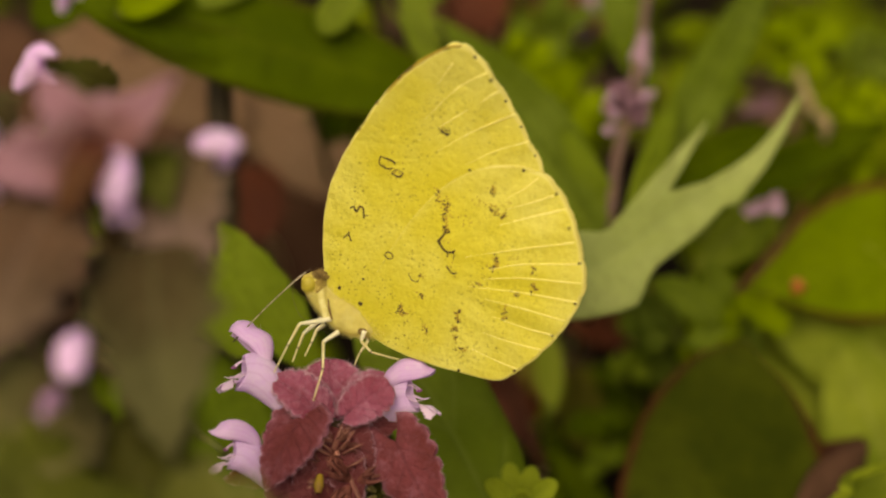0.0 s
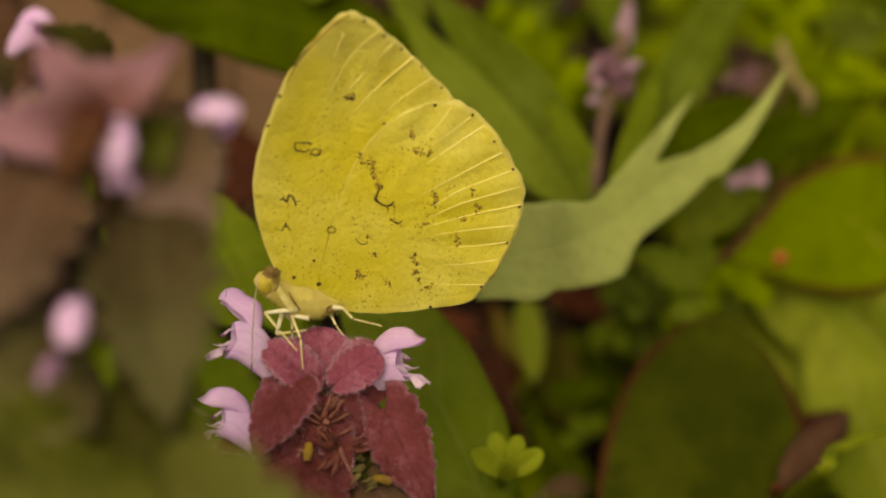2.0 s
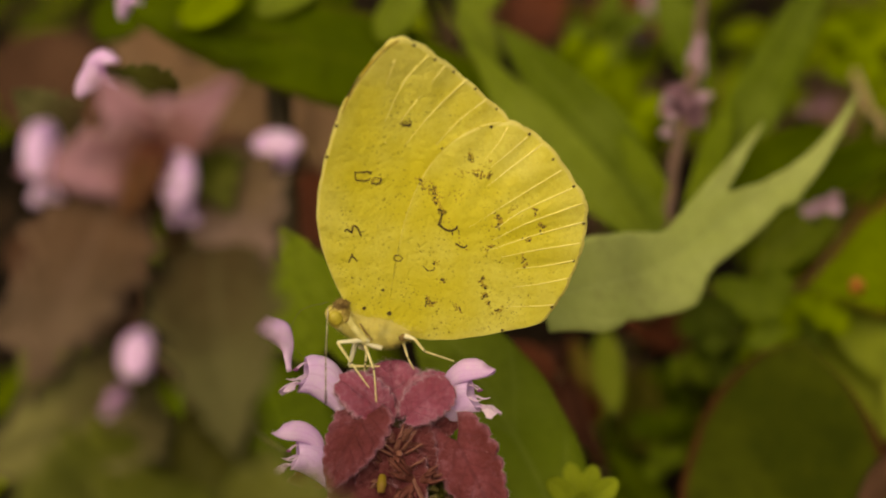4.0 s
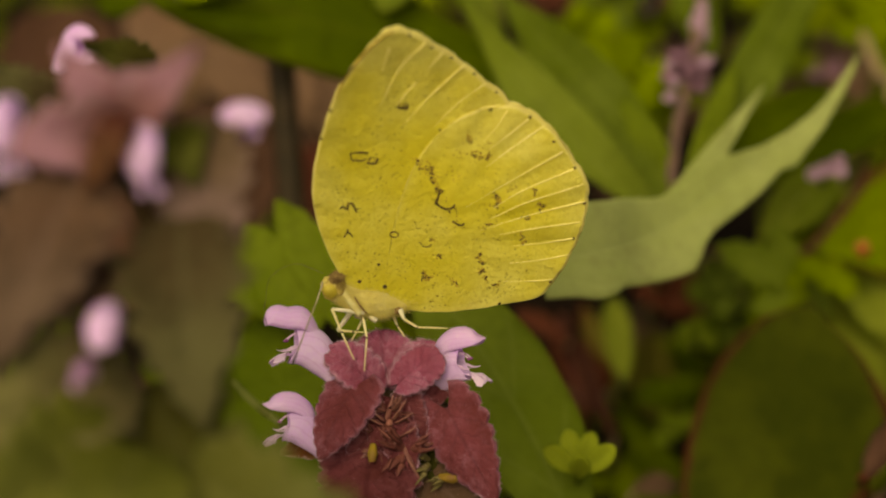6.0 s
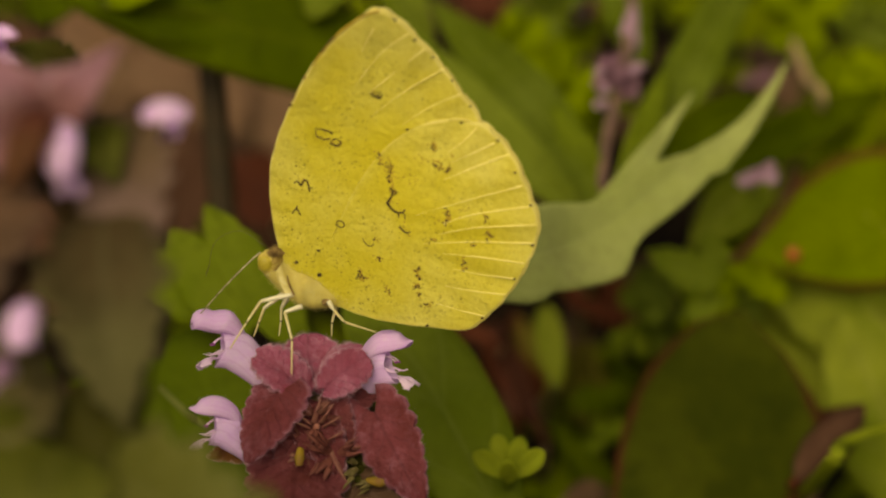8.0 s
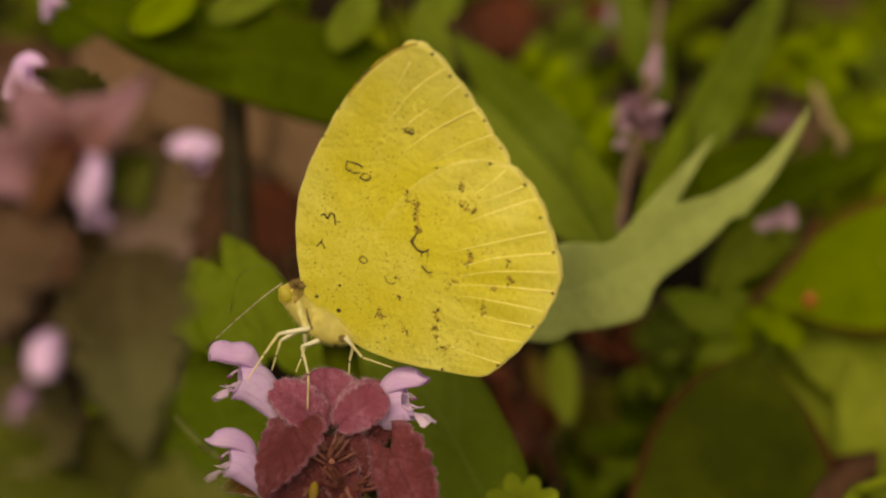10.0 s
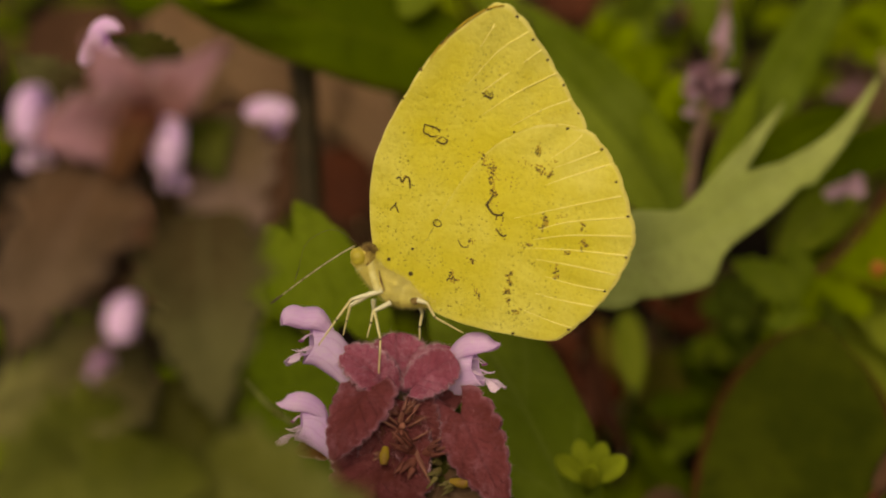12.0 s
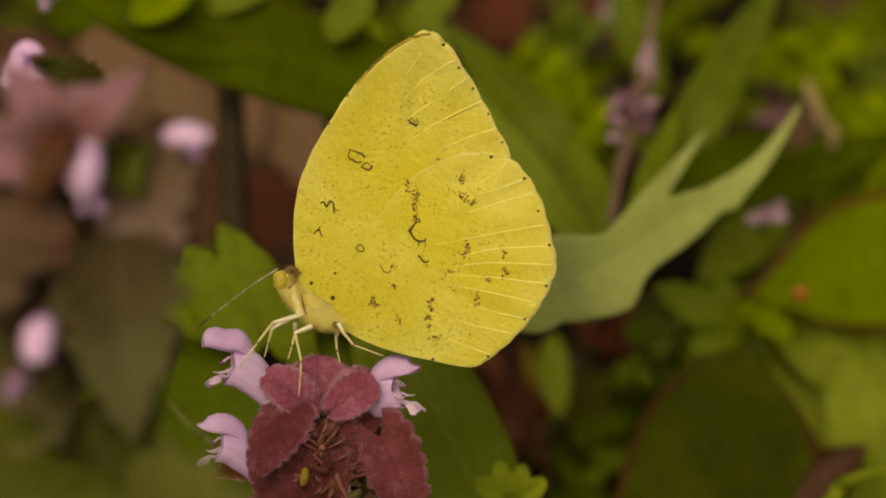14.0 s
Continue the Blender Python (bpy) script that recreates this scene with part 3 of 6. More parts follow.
def build_back_plants():
    # a broad leaf on a dark stalk, high at the back
    leafy_plant("broad_leaf_plant", "broad dark green leaf on a dark upright stalk", "plant", [
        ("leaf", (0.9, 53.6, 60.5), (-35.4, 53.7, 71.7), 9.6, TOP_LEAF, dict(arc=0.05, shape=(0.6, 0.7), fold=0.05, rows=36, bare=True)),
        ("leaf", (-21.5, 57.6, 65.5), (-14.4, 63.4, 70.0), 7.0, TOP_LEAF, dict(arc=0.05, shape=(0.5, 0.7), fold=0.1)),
    ], DARK_STALK, radius=1.55, root=foot((-21.3, 45.2, 49.6), 0, -62))
    leafy_plant("broad_leaf_plant", "bright green leaf above a darker one", "plant", [
        ("leaf", (-13.0, 52.6, 64.3), (-31.0, 51.4, 69.5), 3.6, TOP_LEAF, dict(shape=(0.6, 0.7), fold=0.15, wave=0.05, rows=30, ragged=0.3))])
    for k, (b, t, w, mat, word) in enumerate([
        ((-29.5, 49.3, 71.5), (-23.7, 50.8, 74.1), 3.4, LIME, "light green"), ((-7.3, 54.4, 73.0), (-11.3, 51.7, 68.3), 3.6, LANCE_PALE, "dull green"),
        ((-3.5, 64.0, 67.3), (-0.7, 60.0, 60.4), 3.4, LANCE_PALE, "dull green"), ((-16.0, 54.7, 73.5), (-22.8, 53.1, 70.6), 3.0, LANCE_PALE, "dull green"),
        ((0.3, 71.9, 66.2), (-3.9, 69.7, 62.3), 4.0, LANCE_PALE, "dull green"), ((-34.8, 67.7, 66.3), (-40.4, 65.7, 62.9), 5.0, TOP_LEAF, "dark green")]):
        leafy_plant("weed_leaf", "single rounded %s weed leaf" % word, "leaf", [("leaf", b, t, w, mat, dict(shape=(0.5, 0.5), blunt=0.3, wave=0.05))], group="weed leaves", root=foot(b, 0, 40))
    # dead leaves on the ground behind
    for k, (b, t, w, mat, word) in enumerate([
        ((-8.0, 90.8, 28.6), (-26.9, 105.9, 36.2), 13.0, DRY_TAN, "tan"),
        ((-22.9, 94.4, 34.8), (-38.2, 107.2, 38.6), 11.0, DRY_TAN, "tan"),
        ((-39.0, 104.1, 31.3), (-46.1, 116.6, 41.9), 9.0, DRY_TAN, "tan"),
        ((-11.9, 86.3, 20.8), (-24.9, 94.4, 31.1), 14.0, DRY_BROWN, "dark brown"),
        ((6.5, 112.3, 39.9), (0.4, 121.8, 41.5), 9.0, DRY_RED, "reddish brown"),
        ((37.9, 85.8, 38.5), (35.2, 98.6, 42.0), 5.5, DRY_TAN, "tan"),
        ((17.7, 108.2, 40.3), (11.5, 121.4, 40.9), 8.0, DRY_RED, "reddish brown"),
        ((-28.0, 77.3, 31.1), (-37.0, 90.1, 38.4), 12.0, DRY_BROWN, "dark brown"),
        ((-44.6, 85.8, 38.5), (-57.3, 98.8, 46.2), 13.0, DRY_BROWN, "dark brown"),
        ((-39.5, 68.6, 27.1), (-53.9, 78.2, 32.7), 13.0, DRY_BROWN, "dark brown"),
        ((19.8, 68.6, 23.5), (12.7, 74.1, 25.5), 6.0, DRY_RED, "reddish brown"),
        ((-18.0, 68.0, 37.2), (-23.2, 76.4, 40.7), 7.0, DRY_RED, "reddish brown"),
        ((9.4, 55.3, 22.6), (6.9, 62.9, 28.5), 2.8, DRY_RED, "reddish brown"),
    ]):
        o = Vector(foot(b))
        ob = thing("dead_leaf", o, "curled %s dead leaf lying among the weeds" % word, "leaf", "dead leaves")
        part("blade", leaf(rel(b, o), rel(t, o), w, VIEW + UP * 0.4, 0.08, 0.05, 0.25, (0.6, 0.7), wave=0.06, seed=k + 3), mat, ob)
        part("stalk", petiole(rel(b, o), (0, 0, 0), 0.3), TAN_STALK, ob)
    # dead and olive leaves in the gap behind the blade
    for rib, wide, mat, lab in [
        ([(9.9, 43.5, 24.9), (8.0, 47.3, 27.3), (6.7, 51.0, 29.6), (4.7, 54.2, 31.2)], [0.2, 0.7, 1.0, 0.8, 0.1], DRY_MAROON, "curled dark maroon dead leaf among the weeds"),
        ([(6.8, 52.3, 24.0), (4.8, 54.9, 26.4), (3.8, 57.5, 28.8)], [0.2, 0.6, 0.8, 0.6, 0.1], DRY_RED, "narrow reddish brown dead leaf among the weeds"),
        ([(10.3, 55.4, 25.3), (8.6, 58.6, 26.8), (7.5, 61.9, 28.5)], [0.3, 0.9, 1.2, 0.9, 0.1], DRY_OLIVE, "narrow yellowish olive leaf in the shade"),
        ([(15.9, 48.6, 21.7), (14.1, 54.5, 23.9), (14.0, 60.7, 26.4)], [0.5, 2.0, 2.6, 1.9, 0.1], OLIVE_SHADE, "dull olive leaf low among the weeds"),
        ([(5.5, 50.1, 32.2), (2.9, 51.0, 33.6), (0.4, 51.7, 34.8)], [0.2, 0.8, 1.1, 0.8, 0.1], DRY_RED, "reddish brown dead leaf among the weeds"),
        ([(30.3, 23.4, 30.2), (33.6, 29.7, 33.0), (35.6, 32.5, 33.6), (39.8, 36.8, 33.1)], [0.3, 1.2, 1.5, 1.2, 0.1], DRY_MAROON, "curled maroon leaf with a tan edge"),
        ([(32.5, 21.8, 31.4), (34.5, 26.2, 32.9), (36.1, 30.1, 33.6)], [0.2, 0.5, 0.6, 0.4, 0.1], DRY_TAN, "narrow tan dead leaf beside a dock leaf"),
        ([(11.2, 31.0, 27.3), (13.5, 32.9, 26.6), (15.8, 34.4, 25.2)], [0.2, 0.9, 1.2, 0.8, 0.1], DRY_TAN, "small tan dead leaf on the ground"),
    ]:
        r = Vector(foot(rib[0]))
        ob = thing("dead_leaf" if "dead" in lab or "curled" in lab else "weed_leaf", r, lab, "leaf", "shaded leaves")
        part("blade", lobed_blade([rel(p, r) for p in rib], wide, wide, VIEW + UP * 0.3, 0.35, 0.25, len(lab)), mat, ob)
        part("stalk", petiole(rel(rib[0], r), (0, 0, 0), 0.3), TAN_STALK, ob)
    # the lobed grey-green leaf beside the wings and its plant
    hub = (15.4, 35.6, 55.1)
    blades = [
        ("leaf", (16.8, 42.2, 51.9), (32.9, 71.9, 66.2), 5.2, LANCE, dict(shape=(0.6, 0.8), fold=0.25, rows=36, bare=True)),
        ("leaf", (20.4, 55.8, 45.7), (47.1, 74.0, 47.7), 5.2, TOP_LEAF, dict(shape=(0.6, 0.8), fold=0.2, bare=True)),
        ("leaf", (15.5, 38.5, 52.8), (6.3, 53.0, 55.7), 5.0, LANCE, dict(shape=(0.6, 0.8), fold=0.2, bare=True)),
        ("leaf", (15.7, 40.4, 52.3), (10.7, 50.9, 59.5), 3.0, BLADE, dict(shape=(0.6, 0.9), fold=0.2, bow=0.04, bare=True)),
        ("leaf", (16.8, 38.5, 54.6), (22.3, 53.9, 61.0), 2.8, BLADE, dict(shape=(0.6, 0.9), fold=0.2, bare=True)),
        ("leaf", (21.6, 75.7, 50.5), (16.8, 89.0, 58.8), 4.5, LANCE, dict(shape=(0.6, 0.8), fold=0.2, bare=True)),
    ]
    ob = leafy_plant("mugwort_plant", "grey-green lobed leaves with long pointed tips", "plant", blades, root=foot(hub))
    r = ob.location / MM
    part("stem", petiole(rel(hub, r), (0, 0, 0), 0.7), STALK, ob)
    part("leaf", lobed_blade([rel(p, r) for p in [(3.1, 15.1, 61.8), (8.3, 17.6, 61.6), (12.2, 21.7, 60.4), (15.7, 25.4, 60.4), (19.4, 29.4, 61.0), (23.6, 33.5, 61.6), (28.0, 38.0, 62.9), (32.6, 44.4, 65.6)]],
                             [3.8, 3.9, 4.0, 4.1, 4.1, 3.9, 3.8, 3.7, 3.4, 3.1, 2.6, 2.3, 2.2, 2.1, 2.1, 2.0, 2.0, 1.9, 1.6, 1.3, 0.9, 0.8, 0.6, 0.5, 0.3, 0.2, 0.03, 0.03, 0.03],
                             [2.9, 3.1, 3.4, 3.9, 3.9, 3.5, 3.7, 3.9, 4.1, 4.4, 4.5, 3.9, 3.1, 2.7, 2.7, 2.7, 2.7, 2.6, 2.4, 2.1, 1.8, 2.3, 1.9, 1.6, 1.3, 1.0, 0.8, 0.5, 0.03]), GREY_LEAF, ob)
    part("leaf", lobed_blade([rel(p, r) for p in [(13.5, 35.7, 54.8), (9.0, 39.6, 57.4), (3.7, 45.3, 61.2), (-0.6, 50.8, 64.6), (-4.8, 57.4, 67.9)]],
                             [0.5, 0.9, 1.4, 2.0, 2.6, 2.5, 1.7, 0.9, 0.3, 0.03], [0.6, 1.6, 2.2, 2.6, 2.6, 2.3, 1.7, 1.0, 0.4, 0.03], VIEW, 0.3), LANCE_PALE, ob)
    part("leaf", lobed_blade([rel(p, r) for p in [(15.0, 43.6, 52.4), (10.7, 49.1, 57.8), (4.9, 54.3, 62.6), (-0.5, 59.9, 66.2)]],
                             [0.8, 1.8, 2.6, 2.9, 2.8, 2.2, 1.2, 0.03], [0.8, 1.8, 2.5, 2.8, 2.6, 2.0, 1.1, 0.03], VIEW, 0.3), LANCE, ob)
    part("leaf", lobed_blade([rel(p, r) for p in [(15.6, 27.1, 60.4), (17.7, 30.6, 61.3), (20.2, 35.1, 62.6), (23.7, 41.0, 64.5)]],
                             [1.6, 1.5, 1.2, 0.7, 0.03], [2.6, 1.9, 0.85, 0.5, 0.03]), GREY_LEAF, ob)
    part("leaf", lobed_blade([rel(p, r) for p in [(19.8, 38.0, 58.6), (23.8, 43.0, 59.2), (28.2, 47.6, 59.0), (33.0, 51.6, 57.9)]],
                             [0.3, 1.4, 2.0, 1.9, 1.3, 0.05], [0.3, 1.6, 2.2, 2.0, 1.3, 0.05], VIEW, 0.2), TOP_LEAF, ob)
    # a lobed weed under the edged leaf, with a reddish stalk
    r = Vector(foot((26.9, 45.1, 41.3)))
    ob = thing("toothed_weed", r, "low green weed with small lobed leaves on a reddish stalk", "plant")
    part("stem", petiole(rel((26.9, 45.1, 41.3), r), (0, 0, 0), 0.5), STALK, ob)
    part("stalk", tube([rel(p, r) for p in [(28.4, 49.1, 42.0), (30.9, 51.1, 43.3), (33.3, 53.4, 45.2), (35.7, 56.1, 47.7)]], [0.32, 0.36, 0.34, 0.26], 7, 6), RED_STALK, ob, "reddish leaf stalk")
    for k, (rib, left, right, mat) in enumerate([
        ([(26.5, 43.5, 42.5), (23.4, 43.4, 44.7), (19.7, 43.2, 46.8)], [0.4, 1.6, 1.1, 2.3, 1.5, 2.4, 1.4, 1.5, 0.7, 0.05], [0.4, 1.7, 1.2, 2.2, 1.4, 2.0, 1.2, 1.3, 0.6, 0.05], BLADE_MID),
        ([(26.7, 44.5, 42.2), (26.2, 44.8, 44.8), (25.2, 45.2, 47.7)], [0.3, 1.3, 0.9, 1.7, 1.1, 1.2, 0.05], [0.3, 1.4, 1.0, 1.8, 1.2, 1.2, 0.05], BLADE_MID),
        ([(33.1, 44.0, 40.7), (30.5, 43.8, 42.7), (27.4, 42.7, 45.1)], [0.3, 1.4, 1.0, 1.7, 1.1, 1.1, 0.05], [0.3, 1.3, 1.0, 1.6, 1.0, 1.0, 0.05], LIME),
        ([(27.1, 44.3, 41.8), (25.4, 42.5, 40.9), (23.1, 41.0, 40.5)], [0.3, 1.2, 0.9, 1.4, 0.9, 0.05], [0.3, 1.2, 0.9, 1.5, 0.9, 0.05], BLADE_MID),
        ([(32.3, 56.7, 47.0), (28.3, 54.2, 45.0), (24.5, 51.5, 42.7)], [0.8, 2.4, 2.9, 2.6, 1.6, 0.1], [0.8, 2.2, 2.6, 2.3, 1.4, 0.1], BIG_LEAF),
    ]):
        part("leaf", lobed_blade([rel(p, r) for p in rib], left, right, VIEW + UP * 0.2, 0.2, 0.25, k + 11), mat, ob)
    # a thin purplish flower stem behind it
    r = Vector(foot((15.4, 43.6, 50.5)))
    ob = thing("flowering_stem", r, "thin stem with a faded purple flower whorl", "plant")
    part("stem", tube([(0, 0, 0), rel((15.2, 43.3, 50.0), r), rel((16.3, 48.9, 56.0), r), rel((18.2, 55.4, 59.9), r), rel((20.4, 67.9, 66.8), r)], [0.7, 0.6, 0.55, 0.5, 0.45], 8), PURPLE_STALK, ob)
    rng = random.Random(5)
    for i in range(26):
        a = i * 2.4
        c = rel((17.5, 53.2, 59.7), r) + Vector((math.cos(a) * rng.uniform(0.2, 1.5), math.sin(a) * rng.uniform(0.2, 1.2), rng.uniform(-2.0, 1.9)))
        d = Vector((math.cos(a) * rng.uniform(0.6, 1.4), math.sin(a) * 0.8, rng.uniform(-0.4, 0.9)))
        part("floret", tube([c, c + d * 0.6, c + d * 1.2], [0.35, 0.62, 0.2], 8, 4), FAR_PURPLE if i % 4 else FAR_PETAL, ob)
    for k in range(4):
        c = rel((18.8, 58.7, 61.8), r) + Vector((0.5 * (k % 2), 0.3 * k, 0.9 * k - 1.4))
        part("floret", tube([c - Vector((0, 0, 1.4)), c, c + Vector((0.2, 0, 1.6))], [0.3, 0.75, 0.3], 8, 4), FAR_PETAL, ob)
    # faded pink blossoms further back
    for c, size in [((30.8, 50.1, 50.7), 1.0), ((33.9, 79.7, 46.5), 0.9)]:
        r = Vector(foot(c))
        c = rel(c, r)
        ob = thing("pink_blossom", r, "faded pink blossom among the weeds", "flower", "pink blossoms")
        part("stalk", petiole(c, (0, 0, 0), 0.4), STALK, ob)
        for k in range(5):
            a = 1.26 * k + size
            d = RIGHT * math.cos(a) * 2.0 + UP * math.sin(a) * 1.2 + VIEW * 0.5
            part("petal", leaf(c, c + d * size * (1.35, 0.6, 1.15, 0.5, 0.95)[k], 1.25 * size, VIEW + RIGHT * (0.6, -0.4, 0.2, -0.8, 0.3)[k], 0.1, shape=(0.8, 0.4), rows=8, cols=5, seed=k), FAR_PETAL if size == 1.0 else FAR_PURPLE, ob)
    # leaves around
    leafy_plant("broad_leaf_plant", "smooth mid-green leaf blade below the flower head", "plant", [
        ("leaf", (6.1, 5.5, 40.1), (-6.4, 20.0, 57.8), 9.4, BLADE_MID, dict(face=VIEW + UP * 0.5, shape=(0.6, 0.5), fold=0.1, arc=0.08, bow=0.03, rows=32))])
    leafy_plant("broad_leaf_plant", "pointed bright green leaf with toothed edge", "plant", [
        ("leaf", (-10.7, 18.8, 52.0), (-19.3, 26.8, 62.1), 5.2, BLADE, dict(shape=(0.6, 0.7), teeth=6, bite=0.15, fold=0.15)),
        ("leaf", (-16.5, 20.8, 54.2), (-28.0, 27.0, 58.0), 5.2, BLADE, dict(shape=(0.45, 0.7), teeth=6, bite=0.15, bare=True)),
        ("leaf", (-15.7, 19.3, 53.4), (-22.6, 26.2, 60.1), 5.6, BLADE, dict(shape=(0.5, 0.6), teeth=5, bite=0.15, bare=True))])
    leafy_plant("broad_leaf_plant", "smooth green leaves below the flower head, coloured darker for its shade", "plant", [
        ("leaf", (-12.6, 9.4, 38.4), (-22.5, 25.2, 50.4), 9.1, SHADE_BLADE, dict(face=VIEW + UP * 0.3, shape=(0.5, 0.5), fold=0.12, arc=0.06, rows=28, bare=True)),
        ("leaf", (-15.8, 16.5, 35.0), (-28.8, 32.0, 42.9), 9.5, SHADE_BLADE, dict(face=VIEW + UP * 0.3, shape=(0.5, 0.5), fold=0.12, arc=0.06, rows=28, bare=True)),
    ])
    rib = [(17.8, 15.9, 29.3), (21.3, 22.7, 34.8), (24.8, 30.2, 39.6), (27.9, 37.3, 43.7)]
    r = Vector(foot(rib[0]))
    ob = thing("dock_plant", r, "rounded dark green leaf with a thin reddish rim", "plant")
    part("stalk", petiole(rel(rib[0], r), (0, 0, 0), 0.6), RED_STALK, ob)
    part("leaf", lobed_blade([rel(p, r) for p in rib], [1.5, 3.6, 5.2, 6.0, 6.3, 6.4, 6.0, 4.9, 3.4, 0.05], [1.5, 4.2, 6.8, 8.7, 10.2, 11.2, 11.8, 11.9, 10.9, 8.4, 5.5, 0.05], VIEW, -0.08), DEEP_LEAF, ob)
    leafy_plant("dock_plant", "broad yellow-green leaves with soft folds", "plant", [
        ("leaf", (50.0, 47.7, 27.7), (32.6, 59.8, 41.3), 14.0, BIG_LEAF, dict(shape=(0.6, 0.6), blunt=0.25, fold=0.3, wave=0.12, quilt=0.8, rows=36, cols=13)),
        ("leaf", (49.3, 44.6, 18.6), (32.6, 58.4, 35.1), 12.0, BIG_LEAF, dict(shape=(0.6, 0.6), blunt=0.25, fold=0.3, wave=0.12, quilt=0.8, rows=36, cols=13)),
        ("leaf", (47.3, 38.7, 17.6), (38.6, 48.6, 36.7), 11.5, BIG_LEAF, dict(shape=(0.6, 0.7), fold=0.25, wave=0.08, rows=30, cols=11)),
        ("leaf", (41.7, 58.3, 27.9), (27.6, 63.8, 30.0), 8.0, LANCE, dict(shape=(0.6, 0.7), fold=0.25, wave=0.08, rows=30, cols=11, bare=True))])
    rib = [(46.4, 54.2, 42.8), (40.7, 53.0, 42.6), (35.0, 51.6, 42.3), (29.0, 50.2, 41.9)]
    r = Vector(foot(rib[0]))
    ob = thing("dock_plant", r, "dark green leaf edged in red brown", "plant")
    part("stalk", petiole(rel(rib[0], r), (0, 0, 0), 0.6), RED_STALK, ob)
    part("leaf", lobed_blade([rel(p, r) for p in rib], [5.5, 6.0, 5.6, 4.4, 2.4, 0.05], [7.6, 8.0, 7.4, 5.6, 2.2, 0.05], VIEW, 0.1, 0.25, 6), EDGED_LEAF, ob)
    leafy_plant("weed_sprig", "small yellow-green seedling with upright rounded leaves", "weed", [
        ("leaf", (6.1, 3.3, 49.2), (3.5, 3.6, 51.7), 1.7, SEEDLING, dict(shape=(0.9, 0.5), fold=0.2, rows=14)),
        ("leaf", (6.1, 4.1, 48.8), (5.2, 5.8, 51.8), 1.6, SEEDLING, dict(shape=(0.9, 0.5), fold=0.2, rows=14, bare=True)),
        ("leaf", (6.2, 4.1, 48.8), (7.3, 5.4, 51.8), 1.6, SEEDLING, dict(shape=(0.9, 0.5), fold=0.2, rows=14, bare=True)),
        ("leaf", (6.2, 3.3, 49.2), (9.0, 3.6, 51.6), 1.8, SEEDLING, dict(shape=(0.9, 0.5), fold=0.2, rows=14, bare=True)),
        ("leaf", (6.1, 2.4, 49.5), (6.3, 1.0, 52.6), 1.6, SEEDLING, dict(shape=(0.9, 0.5), fold=0.2, rows=14, bare=True))], BLADE)
    leafy_plant("weed_leaf", "narrow olive weed leaf in the shade", "leaf", [
        ("leaf", (11.0, 48.1, 28.8), (10.2, 55.4, 33.9), 3.0, BIG_LEAF, dict(shape=(0.6, 0.6), fold=0.2))], group="weed leaves")
    ob = thing("seed_speck", Vector((33.6, 43.9, 45.5)), "small orange fleck stuck on a green leaf", "fleck")
    part("speck", ball((0, 0, 0), (0.75, 0.4, 0.85), 6, 8, 0.3), ORANGE, ob)
    leafy_plant("dead_leaf_plant", "brown curled leaf at the edge of the weeds", "leaf", [
        ("leaf", (31.5, 20.4, 36.2), (38.2, 26.5, 39.5), 3.8, DRY_BROWN, dict(shape=(0.6, 0.7), curl=0.6, wave=0.05))], RED_STALK)
    r = Vector(foot((32.9, 12.3, 40.8)))
    ob = thing("grass_blade", r, "narrow arching green grass blade", "grass")
    part("blade", tube([(0, 0, 0), rel((32.9, 13.1, 42.1), r), rel((35.1, 15.9, 43.3), r), rel((40.1, 19.7, 42.4), r)], [0.8, 0.75, 0.7, 0.4], 6, 8, 0.4), SEEDLING, ob)
    # stray stalks
    for pts, rad, mat, lab in [
        ([(-16.9, 6.4, 51.5), (-19.9, 9.1, 52.4), (-22.5, 11.8, 53.4)], 0.3, STALK, "thin pale green stalk"),
        ([(38.9, 68.8, 47.8), (38.1, 71.5, 50.3), (36.9, 75.4, 53.0)], 0.5, TAN_STALK, "dry straw-coloured stalk"),
        ([(15.4, 91.8, 48.8), (16.5, 96.7, 49.9), (17.7, 102.0, 51.7)], 0.9, FAR_PETAL, "pale pinkish dry stalk"),
        ([(6.9, 47.8, 24.6), (5.8, 53.5, 26.9), (5.0, 59.2, 29.4)], 0.6, RED_STALK, "reddish brown upright stalk"),
    ]:
        r = Vector(foot(pts[0]))
        ob = thing("stalk", r, lab + " among the weeds", "stalk", "stray stalks")
        part("stem", tube([(0, 0, 0)] + [rel(p, r) for p in pts], [rad * 1.1, rad, rad, rad * 0.8], 8), mat, ob)


def sprig(centre, size, count, mat, label, seed):
    """A small whorl of rounded leaves on a stalk."""
    rng = random.Random(seed)
    c = Vector(centre)
    r = Vector(foot(c))
    ob = thing("weed_sprig", r, label, "weed", "small weed sprigs")
    part("stalk", petiole(c - r, (0, 0, 0), 0.35), STALK, ob)
    for i in range(count):
        a = 2 * math.pi * i / count + rng.uniform(-0.5, 0.5)
        lift = rng.uniform(0.0, 0.5)
        d = (RIGHT * math.cos(a) + UP * math.sin(a) * 0.8 + VIEW * lift) * size * rng.uniform(0.7, 1.5)
        up = c - r + VIEW * rng.uniform(-1, 1)
        part("leaf", leaf(up + d * 0.06, up + d, size * rng.uniform(0.6, 0.95), VIEW + UP * rng.uniform(0.0, 0.9) + RIGHT * rng.uniform(-0.7, 0.7), rng.uniform(-0.05, 0.2), fold=0.2, shape=(0.8, 0.55), rows=12, cols=7, seed=seed + i), mat, ob)


